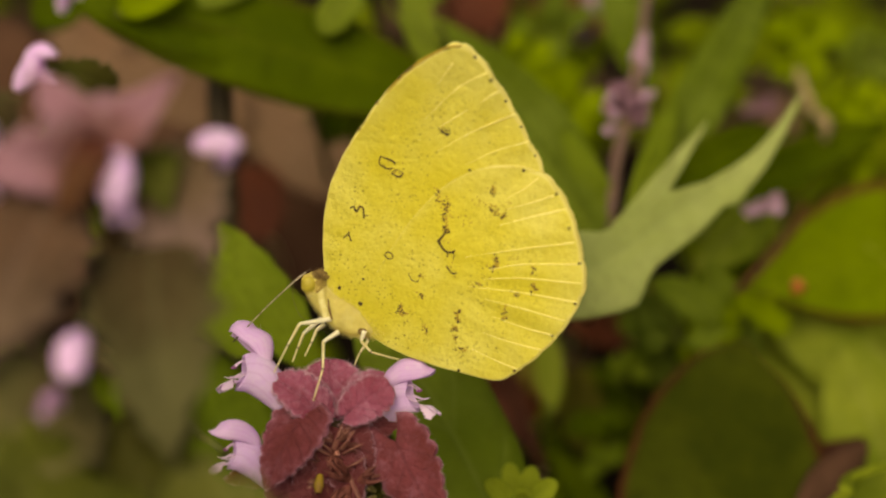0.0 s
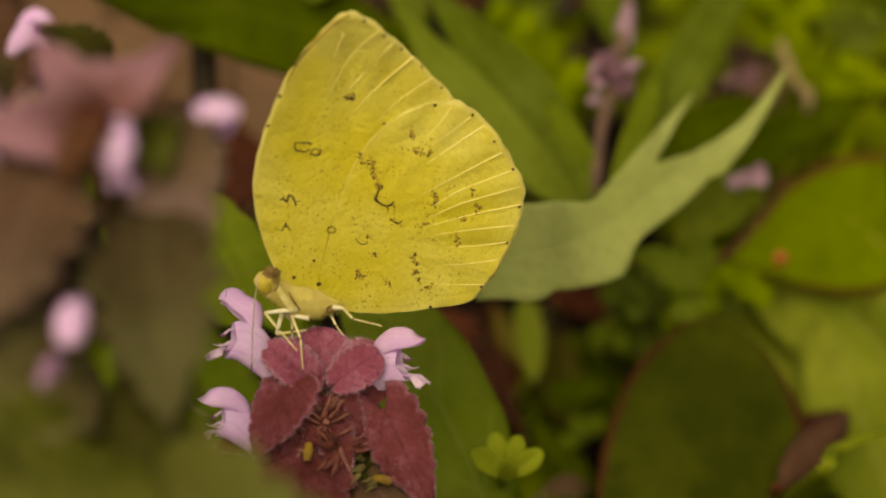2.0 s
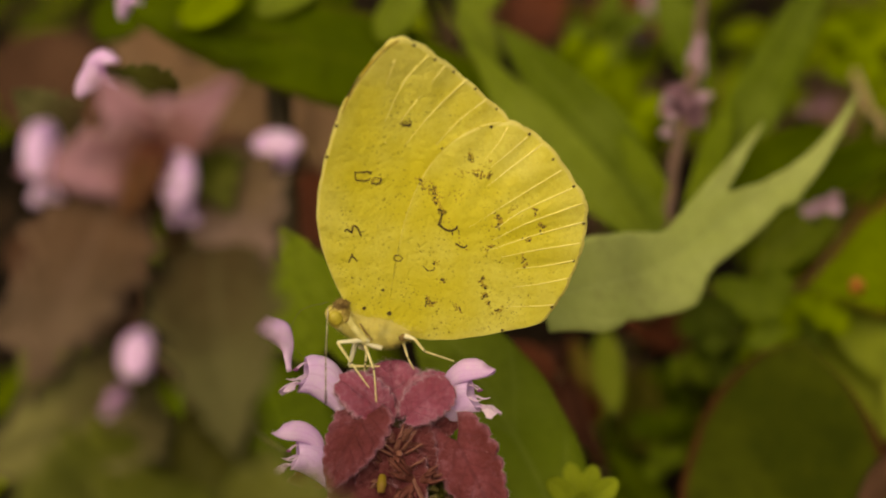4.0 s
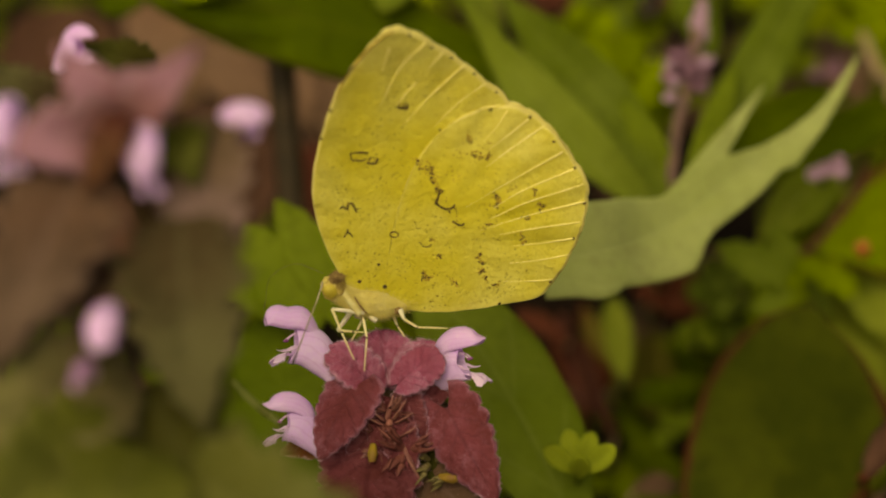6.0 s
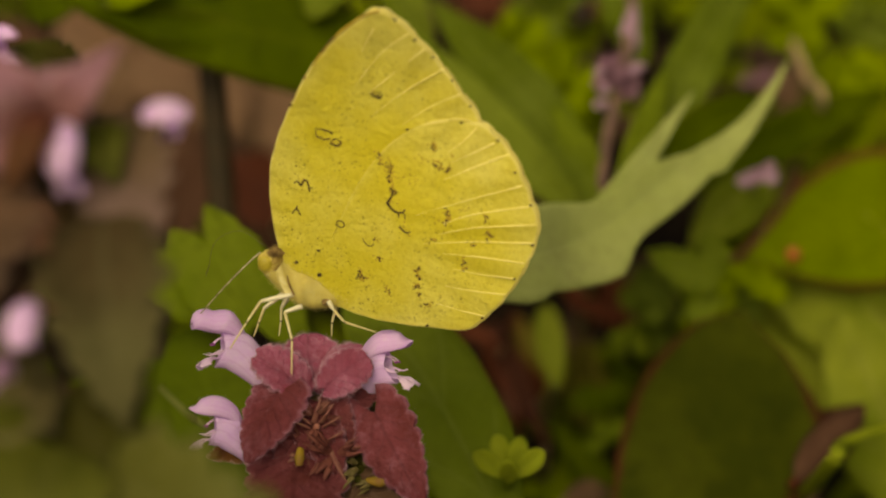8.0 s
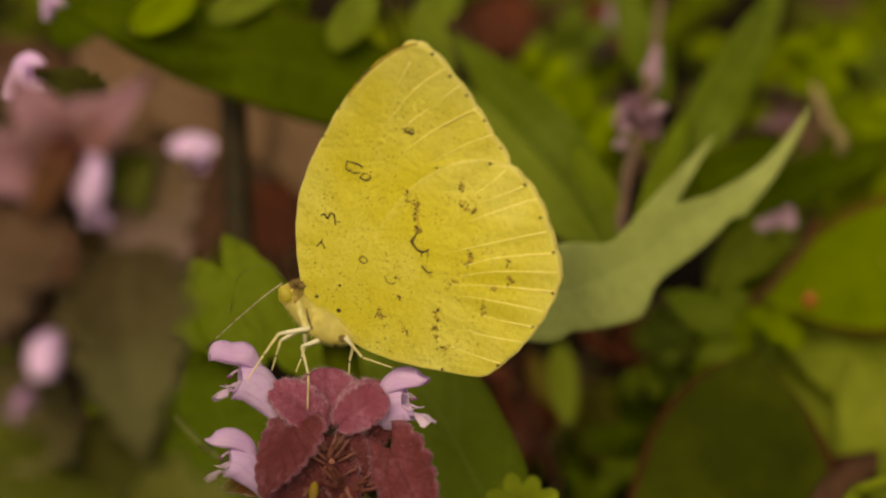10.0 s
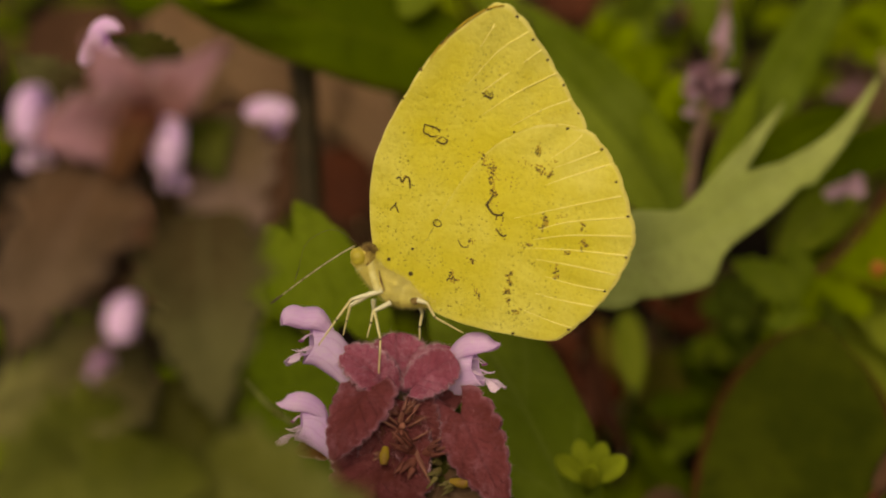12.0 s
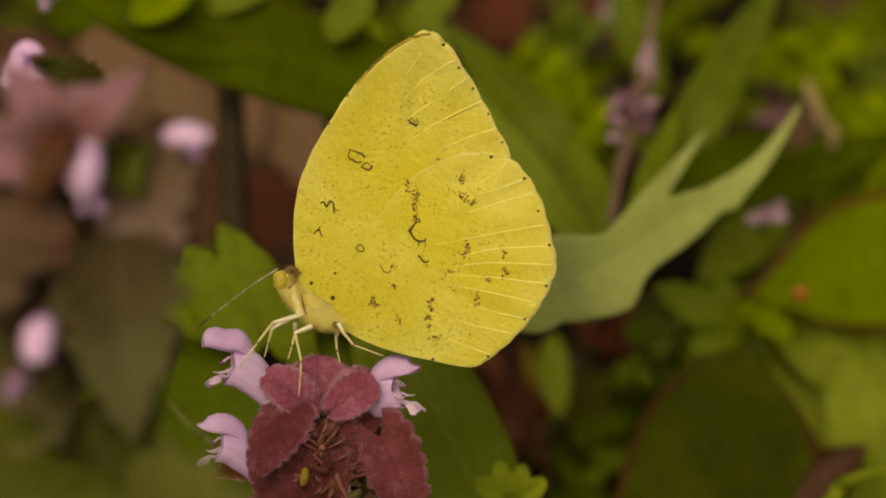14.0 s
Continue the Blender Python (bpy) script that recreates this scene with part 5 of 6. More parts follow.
def build_left_nettle():
    top = (-19.4, -33.1, 102.8)
    r = Vector((top[0], top[1] + 10, ground_height(top[0], top[1]) - 1))
    ob = thing("dead_nettle", r, "purple dead-nettle with drooping brownish leaves and lilac flowers", "flower", "dead-nettles")
    part("stem", tube([(0, 0, 0), rel(top, r) * 0.5 + Vector((1.0, 0, 0)), rel(top, r)], [1.5, 1.3, 0.9], 4, 8), NETTLE_STEM, ob)
    upper_leaves = [
        ((-19.1, -35.7, 102.0), (-14.6, -35.2, 106.5), 3.2, NETTLE_PINK, 0.1),
        ((-19.5, -35.6, 102.2), (-22.7, -35.4, 107.0), 3.5, NETTLE_PINK, 0.1),
        ((-19.5, -33.9, 101.3), (-19.4, -31.4, 103.5), 3.9, NETTLE_PINK, 0.1),
        ((-19.8, -36.9, 102.0), (-26.7, -40.1, 103.2), 4.5, NETTLE_PINK, 0.15),
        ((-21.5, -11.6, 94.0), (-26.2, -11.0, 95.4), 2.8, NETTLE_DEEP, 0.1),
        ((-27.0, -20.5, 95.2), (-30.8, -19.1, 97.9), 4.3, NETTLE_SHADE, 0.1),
        ((-19.1, -37.2, 103.5), (-20.0, -40.7, 101.5), 2.2, NETTLE_RUST, 0.2),
        ((-19.0, -37.5, 103.0), (-21.0, -41.3, 100.6), 2.7, NETTLE_RUST, 0.2),
        ((-20.0, -36.4, 101.0), (-20.9, -39.8, 99.2), 2.3, NETTLE_RUST, 0.15),
        ((-16.9, -33.1, 100.4), (-15.5, -35.6, 97.9), 3.6, NETTLE_GREEN, 0.15),
    ]
    lower_leaves = [
        ((-16.6, -32.0, 100.2), (-13.7, -37.2, 93.0), 7.4, NETTLE_MAUVE, 0.12),
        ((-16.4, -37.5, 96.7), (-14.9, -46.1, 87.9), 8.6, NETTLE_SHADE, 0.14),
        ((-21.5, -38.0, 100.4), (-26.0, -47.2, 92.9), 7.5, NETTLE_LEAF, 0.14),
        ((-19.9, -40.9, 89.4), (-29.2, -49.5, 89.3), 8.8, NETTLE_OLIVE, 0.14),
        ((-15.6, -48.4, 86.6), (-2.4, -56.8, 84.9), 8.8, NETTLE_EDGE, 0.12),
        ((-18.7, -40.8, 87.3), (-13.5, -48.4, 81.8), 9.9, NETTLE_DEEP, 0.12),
        ((-21.6, -35.9, 94.1), (-29.8, -39.8, 92.1), 7.6, NETTLE_LEAF, 0.1),
        ((-19.8, -45.6, 87.1), (-28.2, -53.5, 86.5), 9.3, NETTLE_GREEN, 0.1),
        ((-18.6, -46.8, 87.1), (-20.8, -55.4, 84.3), 8.9, NETTLE_GREEN, 0.12),
    ]
    for i, (b, t, w, mat, arc) in enumerate(upper_leaves + lower_leaves):
        part("leaf", leaf(rel(b, r), rel(t, r), w, arc=arc, fold=0.15, shape=(0.40, 1.0), teeth=6, bite=0.34, wave=0.05, ragged=0.25, quilt=0.2, rows=48, cols=9, seed=i + 30), mat, ob, "pinkish upper leaf" if mat is NETTLE_PINK else "")
    nettle_flower(ob, rel((-13.4, -32.4, 100.4), r), RIGHT * 0.97 + VIEW * 0.1 + UP * 0.05, UP * 0.45 + VIEW * 0.9, 0.70, 0.6, fine=False, plump=1.25)
    nettle_flower(ob, rel((-18.0, -38.0, 101.7), r), UP * -0.92 + VIEW * 0.3, VIEW, 0.74, 1.15, fine=False, plump=1.35)
    nettle_flower(ob, rel((-20.2, -44.3, 94.1), r), UP * -0.85 + VIEW * 0.45 + RIGHT * -0.1, VIEW, 0.68, 0.5, fine=False, plump=1.3)
    nettle_flower(ob, rel((-20.9, -47.6, 93.2), r), UP * -0.3 + VIEW * 0.6 + RIGHT * -0.5, VIEW + UP * 0.5, 0.34, 1.0, PETAL_DULL, fine=False)
    nettle_flower(ob, rel((-26.3, -13.1, 96.8), r), RIGHT * 0.75 + VIEW * 0.35 + UP * -0.05, UP + RIGHT * -0.2, 0.56, 0.9, fine=False)
    nettle_flower(ob, rel((-25.5, -38.8, 104.1), r), UP * -0.85 + VIEW * 0.4, VIEW, 0.80, 1.2, fine=False)
    nettle_flower(ob, rel((-23.2, -17.2, 104.4), r), VIEW * 0.7 + RIGHT * 0.3, UP, 0.55, 0.9, fine=False)


build_left_nettle()


# ---------------------------------------------------------------- the butterfly
# Its own space: x to the tail, y up, z towards the open side; the wings stand closed in the x-y plane.
CELL = (5.31, 4.59)


def wing_rise(x, y):
    """The height of the wing sheet: a slight bulge, and pleats that fan out to the margin."""
    dx, dy = x - CELL[0], y - CELL[1]
    dist = math.hypot(dx, dy)
    ang = math.atan2(dy, dx)
    return 0.018 * max(0.0, y - 9.0) ** 2 + 0.35 * noise.noise(Vector((x * 0.09, y * 0.09, 2.0))) + 0.08 * math.cos(ang * 21) * min(1.0, (dist / 11) ** 2)


def wing(hinge, outline, level, scallop, seed):
    """A wing sheet, spread as rays from the hinge to a smooth outline."""
    rim = spline(outline, 14)
    grid = []
    n = len(rim)
    for i, p in enumerate(rim):
        row = []
        wob = 1 + scallop * (abs(math.sin(i * math.pi / 11.0)) - 0.6) + 0.004 * noise.noise(Vector((i * 0.7, seed, 0)))
        for j in range(41):
            s = max(j / 40, 0.01)
            k = s * (1 + (wob - 1) * s * s)
            x, y = hinge[0] + (p[0] - hinge[0]) * k, hinge[1] + (p[1] - hinge[1]) * k
            row.append((x, y, level + wing_rise(x, y)))
        grid.append(row)
    return shell(grid, 0.07)


def stroke(points, level, width=0.055, steps=4, fade=False):
    """A thin line lying on the wing; fade: it thins out towards its first end."""
    n = len(points)
    radii = [width * (0.25 + 0.75 * i / (n - 1)) for i in range(n)] if fade else [width * 0.7] + [width] * (n - 2) + [width * 0.8]
    return tube([(p[0], p[1], level + wing_rise(p[0], p[1])) for p in points], radii, 6, steps, 1.0)


def leg(name, points, parent, label=""):
    """A jointed leg; its origin is the hip."""
    hip = Vector(points[0])
    pts = [Vector(p) - hip for p in points]
    piv = new(name, mesh_of(name, *tube([pts[0], pts[0].lerp(pts[1], 0.5), pts[1]], [0.20, 0.18, 0.12], 8, 4)[:2], LEG))
    piv.parent = parent
    piv.location = hip * MM
    tagged(piv, label)
    low = [part("shin", tube([pts[1], pts[1].lerp(pts[2], 0.5), pts[2]], [0.12, 0.105, 0.085], 7, 4), SHIN, piv),
           part("foot", tube([pts[2], pts[2].lerp(pts[3], 0.5), pts[3]], [0.075, 0.06, 0.045], 7, 4), SHIN, piv),
           part("joint", ball(pts[2], (0.10, 0.11, 0.10), 6, 8), DARK, piv, "dark leg joint")]
    return piv, pts[1], low


def build_butterfly():
    ob = thing("butterfly", (0, 0, 0), "yellow butterfly with closed, brown-speckled wings perched on a flower", "butterfly")
    fore = [(1.82, -0.55), (0.26, 0.49), (-0.65, 2.03), (-0.99, 3.57), (-1.21, 6.81), (-0.85, 9.85), (0.21, 12.50), (1.61, 14.84), (3.15, 17.09), (5.11, 19.03), (7.21, 20.55), (8.67, 21.14), (10.16, 20.10), (12.00, 17.38), (13.55, 14.58), (14.82, 11.86), (14.00, 9.11), (11.77, 5.74)]
    hind = [(2.65, 3.45), (5.30, 7.96), (8.10, 10.92), (11.32, 12.38), (14.54, 12.06), (16.12, 10.66), (17.24, 8.56), (17.93, 6.04), (18.27, 4.22), (17.72, 2.40), (16.69, 0.57), (15.44, -0.98), (13.91, -2.39), (12.23, -3.38), (9.28, -2.98), (6.47, -2.38), (4.22, -1.60), (2.38, -0.63)]
    near = 0.32
    fw = part("forewing", wing((2.09, 1.34), fore, near - 0.16, 0.007, 1), WING, ob)
    hw = part("hindwing", wing((1.67, 1.42), hind, near, 0.006, 2), WING, ob)
    part("forewing", wing((2.09, 1.34), fore, -near - 0.02, 0.007, 3), WING, ob)
    part("hindwing", wing((1.67, 1.42), hind, -near - 0.12, 0.006, 4), WING, ob)
    zf, zh = near - 0.12, near + 0.04
    # veins, fading inward
    for p in [[(7.04, 17.99), (7.60, 18.85), (8.11, 19.6)], [(6.08, 15.36), (8.4, 17.77), (10.56, 19.06)], [(5.63, 13.74), (7.94, 15.41), (11.47, 17.79)], [(7.06, 13.1), (9.57, 14.69), (12.67, 16.19)], [(9.11, 12.25), (11.39, 13.44), (13.7, 14.26)]]:
        part("vein", stroke(p, zf + 0.005, 0.061, 6, True), VEIN, fw, "pale raised vein")
    for p in [[(12.15, 9.96), (13.6, 10.88), (14.43, 11.64)], [(12.34, 9.26), (13.99, 9.81), (15.64, 10.44)], [(11.7, 8.0), (13.56, 8.63), (16.56, 9.53)], [(9.38, 5.56), (13.52, 6.46), (17.22, 7.16)],
              [(11.23, 4.76), (13.5, 5.31), (17.6, 5.6)], [(10.8, 4.02), (13.48, 4.32), (17.93, 4.24)], [(9.76, 3.41), (13.46, 3.25), (17.64, 2.81)], [(10.98, 2.57), (13.65, 2.1), (16.82, 1.40)],
              [(11.57, 1.33), (13.83, 0.69), (15.96, 0.27)], [(10.93, 0.09), (12.99, -0.46), (15.25, -0.90)], [(10.08, -1.15), (12.13, -1.99), (13.57, -2.45)]]:
        part("vein", stroke(p, zh - 0.005, 0.061, 6, True), VEIN, hw, "pale raised vein")
    part("wing_edge", stroke([(5.30, 7.96), (8.10, 10.92), (11.32, 12.38), (14.54, 12.03)], zh - 0.06, 0.04, 8), WING, hw)
    # dark marks of the forewing
    for p, w in [([(2.91, 12.51), (2.81, 11.93), (3.10, 11.75), (3.38, 11.59), (3.8, 11.63)], 0.075), ([(2.91, 12.48), (3.4, 12.33), (3.81, 12.16), (3.97, 11.92)], 0.075), ([(3.75, 12.3), (3.85, 12.12), (4.05, 12.05)], 0.08),
                 ([(3.71, 11.26), (4.24, 11.05), (4.50, 11.20), (4.5, 11.41)], 0.10), ([(3.75, 11.32), (4.1, 11.55), (4.42, 11.42)], 0.05),
                 ([(0.76, 8.5), (1.02, 8.62), (1.22, 8.28), (1.48, 8.65), (1.73, 8.49), (1.79, 7.78)], 0.085), ([(1.79, 8.1), (2.0, 8.02), (2.15, 8.0)], 0.04),
                 ([(0.30, 6.22), (0.67, 6.55), (0.91, 6.05)], 0.07), ([(0.64, 6.48), (0.69, 6.62), (0.75, 6.78)], 0.08), ([(7.1, 14.78), (7.45, 14.52), (7.71, 14.32), (7.92, 14.48)], 0.09), ([(7.2, 14.5), (7.5, 14.45), (7.8, 14.4)], 0.07)]:
        part("wing_mark", stroke(p, zf, w * 0.85), MARK, fw)
    # and of the hindwing
    for p, w in [([(7.93, 7.42), (7.68, 6.93), (7.42, 6.57), (7.82, 5.98), (8.15, 5.82), (8.48, 5.85), (8.65, 6.02)], 0.10), ([(8.15, 5.85), (8.12, 5.68), (8.1, 5.45)], 0.07), ([(7.55, 6.75), (7.42, 6.57), (7.55, 6.4)], 0.14), ([(7.95, 7.5), (8.2, 7.3), (7.85, 7.15)], 0.06),
                 ([(8.09, 4.83), (8.37, 4.45), (8.61, 4.28), (8.86, 4.37)], 0.085), ([(3.48, 5.32), (3.65, 5.49), (3.94, 5.4), (4.06, 5.11), (3.81, 4.99), (3.56, 5.12), (3.46, 5.30)], 0.055),
                 ([(5.29, 4.07), (5.53, 3.57), (5.94, 3.48), (6.07, 3.64)], 0.05), ([(8.5, 5.9), (8.6, 5.6), (8.55, 5.3)], 0.04)]:
        part("wing_mark", stroke(p, zh, w * 0.85), MARK, hw)
    rng = random.Random(11)
    # clouds of dark scales strung along faint lines
    for pts, count, spread in [([(7.25, 10.31), (7.15, 9.49)], 14, 0.16), ([(7.73, 9.48), (7.88, 8.91), (7.78, 8.17)], 34, 0.24), ([(7.75, 8.15), (7.78, 8.25)], 10, 0.10), ([(7.78, 7.7), (7.98, 7.4)], 12, 0.15),
                               ([(11.22, 10.91), (11.12, 10.18)], 14, 0.16), ([(11.12, 9.27), (11.51, 8.86)], 15, 0.22), ([(12.17, 8.85), (11.92, 8.61)], 12, 0.11),
                               ([(11.45, 5.87), (11.77, 5.25), (11.43, 4.84)], 26, 0.18), ([(14.52, 5.14), (14.31, 4.6)], 10, 0.13), ([(14.3, 3.91), (14.62, 3.66), (14.41, 3.25)], 16, 0.13), ([(12.42, 2.15), (12.53, 1.53), (12.36, 1.12)], 16, 0.14),
                               ([(8.89, 1.35), (9.31, 1.63)], 14, 0.10), ([(9.01, 1.14), (9.12, 0.72)], 9, 0.09), ([(8.95, 0.31), (8.69, 0.06)], 14, 0.13), ([(8.93, -0.31), (8.93, -0.52)], 7, 0.09),
                               ([(4.82, 1.66), (4.81, 1.37)], 8, 0.10), ([(4.72, 1.17), (5.14, 1.08)], 20, 0.17), ([(9.33, -1.15), (9.74, -1.36)], 10, 0.14), ([(6.25, 2.61), (6.42, 2.4)], 9, 0.14), ([(6.58, 0.32), (6.78, -0.18)], 9, 0.17),
                               ([(10.17, 3.53), (10.59, 3.61)], 7, 0.12), ([(13.05, 3.17), (13.54, 2.97)], 8, 0.15), ([(6.1, 3.9), (6.5, 4.0)], 6, 0.14)]:
        bits = []
        line = spline(pts, 8)
        for _ in range(count * 2 // 3):
            q = rng.choice(line) + np.array([rng.gauss(0, spread * 0.6), rng.gauss(0, spread * 0.6)])
            bits.append(ball((q[0], q[1], zh + wing_rise(q[0], q[1]) - 0.01), (rng.uniform(0.05, 0.105), rng.uniform(0.05, 0.105), 0.035), 4, 6))
        tagged(part("wing_mark", joined(bits), MARK, hw, "cloud of dark scales"), kind="stuff")
        bits = []
        for _ in range(count + count // 2):
            q = rng.choice(line) + np.array([rng.gauss(0, spread * 0.8), rng.gauss(0, spread * 0.8)])
            bits.append(ball((q[0], q[1], zh + wing_rise(q[0], q[1]) - 0.012), (rng.uniform(0.05, 0.11), rng.uniform(0.05, 0.11), 0.022), 4, 6))
        tagged(part("wing_smudge", joined(bits), SMUDGE, hw, "brownish dusting of scales"), kind="stuff")
    for sheet, z, spots in [(fw, zf, [(3.35, 12.06), (4.0, 11.35), (1.21, 8.28), (7.57, 14.65)]), (hw, zh, [(7.84, 6.42), (8.41, 4.60), (10.07, 9.66), (9.23, 8.25), (12.17, 9.67), (12.89, 5.74)])]:
        bits = []
        for p in spots:
            for _ in range(13):
                q = (p[0] + rng.gauss(0, 0.3), p[1] + rng.gauss(0, 0.3))
                bits.append(ball((q[0], q[1], z + wing_rise(q[0], q[1]) - 0.012), (rng.uniform(0.04, 0.09), rng.uniform(0.04, 0.09), 0.022), 4, 6))
        tagged(part("wing_smudge", joined(bits), SMUDGE, sheet, "brownish dusting of scales"), kind="stuff")
    bits = []
    for _ in range(12):
        q = np.array((7.57, 14.65)) + np.array([rng.gauss(0, 0.22), rng.gauss(0, 0.16)])
        bits.append(ball((q[0], q[1], zf + wing_rise(q[0], q[1]) - 0.01), (0.07, 0.06, 0.035), 4, 6))
    tagged(part("wing_mark", joined(bits), MARK, fw, "cloud of dark scales"), kind="stuff")
    for p, s in [((1.81, 1.53), 0.19), ((0.20, 2.60), 0.15), ((1.94, 3.36), 0.11), ((15.81, 10.57), 0.13), ((16.85, 8.19), 0.12), ((17.70, 5.68), 0.13), ((17.55, 2.68), 0.13), ((15.97, 0.23), 0.12), ((13.35, -2.59), 0.13), ((9.28, -2.86), 0.12), ((13.34, 12.11), 0.14), ((9.44, 11.87), 0.11)]:
        part("wing_spot", ball((p[0], p[1], zh + wing_rise(p[0], p[1])), (s, s * 0.9, 0.06), 5, 8, 0.3), MARK, hw)
    for p, s in [((9.74, 20.16), 0.14), ((10.87, 18.53), 0.12), ((11.91, 17.07), 0.12), ((13.07, 15.25), 0.11), ((14.12, 13.20), 0.10), ((2.67, 16.44), 0.15), ((1.33, 14.39), 0.13)]:
        part("wing_spot", ball((p[0], p[1], zf + wing_rise(p[0], p[1])), (s, s * 0.9, 0.06), 5, 8, 0.3), MARK, fw)
    for p in [[(7.43, 20.66), (7.71, 20.69), (8.05, 20.83)], [(5.67, 19.54), (5.86, 19.65), (6.14, 19.82)], [(4.13, 18.19), (4.29, 18.35), (4.57, 18.58)], [(4.46, 18.52), (5.02, 19.03), (5.53, 19.42)]]:
        part("wing_mark", stroke(p, zf - 0.02, 0.10), MARK, fw, "dark wing edge")
    for p, w in [([(3.35, 17.20), (4.13, 18.13), (5.02, 19.03)], 0.09), ([(5.02, 19.00), (6.10, 19.84), (7.43, 20.62)], 0.11), ([(7.30, 20.58), (8.10, 20.85), (8.80, 20.92)], 0.10)]:
        part("wing_edge", stroke(p, zf - 0.02, w, 6), SMUDGE, fw, "brown wing edge")
    # body
    th = [(-1.52, 2.48), (-0.75, 1.51), (0.44, 0.59), (1.42, 0.08), (3.59, -0.53), (6.68, -1.23)]
    torso = tube([(p[0], p[1], z) for p, z in zip(th, (0.0, 0.0, 0.05, 0.05, -0.1, -0.15))], [0.8, 0.95, 1.12, 1.05, 0.38, 0.2], 48, 16, 0.6)
    part("thorax", torso, BODY, ob, "furry yellowish thorax and slim abdomen")
    fur = hairs(list(torso[0][:48 * 64]), 11000, 0.48, 3, (0.5, -0.3, 0.3), 0.010)
    part("fur", fur, FUR, ob)
    part("hip", ball((2.15, -0.42, 0.72), (0.34, 0.26, 0.2), 8, 10, 0.4), CROWN, ob, "brown patch where the hind leg joins")
    hc = (-1.53, 2.74)
    head = part("head", ball((hc[0], hc[1], 0.0), (0.72, 0.86, 0.75), 12, 16, 0.3), HEAD_HAIR, ob)
    ec = (-2.04, 2.76)
    for z in (0.40, -0.40):
        part("eye_rim", ball((ec[0] + 0.1, ec[1] - 0.03, z), (0.72, 0.78, 0.34), 10, 14, 0.3), EYE_RING, head, "pale ring of scales round the eye")
        part("eye", ball((ec[0], ec[1], z * 1.5), (0.56, 0.62, 0.34), 10, 14), EYE, head, "large rounded olive eye")
    palp = (-1.88, 1.96)
    part("palp", ball((palp[0], palp[1], 0.1), (0.42, 0.30, 0.5), 8, 10, 0.4), PALE, head)
    hc2 = (-1.43, 3.46)
    dome = ball((hc2[0] + 0.15, hc2[1] - 0.12, 0.0), (0.58, 0.42, 0.62), 12, 16, 0.6)
    part("crown", dome, CROWN, head, "mottled brown hair tuft")
    part("crown_hair", hairs(dome[0], 700, 0.34, 8, (0.1, 0.6, 0.3), 0.022), CROWN, head)
    part("neck", tube([(*(-1.27, 2.94), 0.25), (*(-1.01, 1.76), 0.46), (*(-0.48, 0.27), 0.62)], [0.24, 0.32, 0.40], 10, 6, 0.7), PALE, ob, "pale furry collar")
    part("collar_line", tube([(*(-0.49, 1.82), 0.78), (*(-0.33, 1.10), 0.98), (*(-0.07, 0.33), 1.05)], [0.05, 0.09, 0.05], 6, 5), CROWN, ob)
    # antennae, each turning on the head
    feelers = []
    for z, line in [(0.35, [(-2.30, 3.61), (-3.64, 2.88), (-5.70, 1.58), (-7.76, 0.13)]), (-0.5, [(-2.10, 3.81), (-4.11, 4.58), (-5.97, 3.41), (-6.48, 1.27)])]:
        b = Vector((line[0][0], line[0][1], z))
        thin = 1.0 if z > 0 else 0.36
        an = new("antenna", mesh_of("antenna", *tube([Vector((p[0], p[1], z * (1 + i))) - b for i, p in enumerate(line)], [0.055 * thin, 0.05 * thin, 0.045 * thin, 0.045 * thin], 6, 8)[:2], FEELER if z > 0 else DARK))
        an.parent = ob
        an.location = b * MM
        tip = Vector((line[-1][0], line[-1][1], z * 4)) - b
        dirn = (tip - (Vector((line[-2][0], line[-2][1], z * 3)) - b)).normalized()
        part("club", tube([tip - dirn * 0.2, tip + dirn * 0.4, tip + dirn * 0.9], [0.05 * thin, 0.09 * thin, 0.05 * thin], 8), DARK, an)
        feelers.append(an)
    legs = []
    for line, z0, z1 in [
        ([(-0.23, 0.33), (-2.47, -0.46), (-3.62, -1.91), (-4.96, -3.72)], 0.7, 1.2),
        ([(-1.18, 0.11), (-2.72, -0.87), (-3.05, -1.98), (-3.36, -3.04)], -0.6, -1.0),
        ([(0.40, -0.55), (-0.79, -1.17), (-0.36, -3.25), (-0.51, -5.74)], 0.9, 1.6),
        ([(-1.00, -0.35), (-1.10, -1.12), (-1.30, -2.10), (-1.60, -3.18)], -0.7, -1.2),
        ([(2.30, -0.33), (2.82, -0.92), (3.49, -1.86), (5.66, -2.80)], 0.8, 1.1),
        ([(2.30, -0.53), (2.20, -1.43), (2.16, -2.46), (2.32, -3.41)], -0.7, -1.0)]:
        legs.append(leg("leg", [(p[0], p[1], z0 + (z1 - z0) * i / 3) for i, p in enumerate(line)], ob))
    ends = [((-4.96, -3.72), 1.2), ((-3.36, -3.04), -1.0), ((-0.51, -5.74), 1.6), ((-1.60, -3.18), -1.2), ((5.66, -2.80), 1.1), ((2.32, -3.41), -1.0)]
    return ob, feelers, [(piv, Vector((p[0], p[1], z)), knee, low) for (piv, knee, low), (p, z) in zip(legs, ends)]


BUTTERFLY, FEELERS, LEGS = build_butterfly()


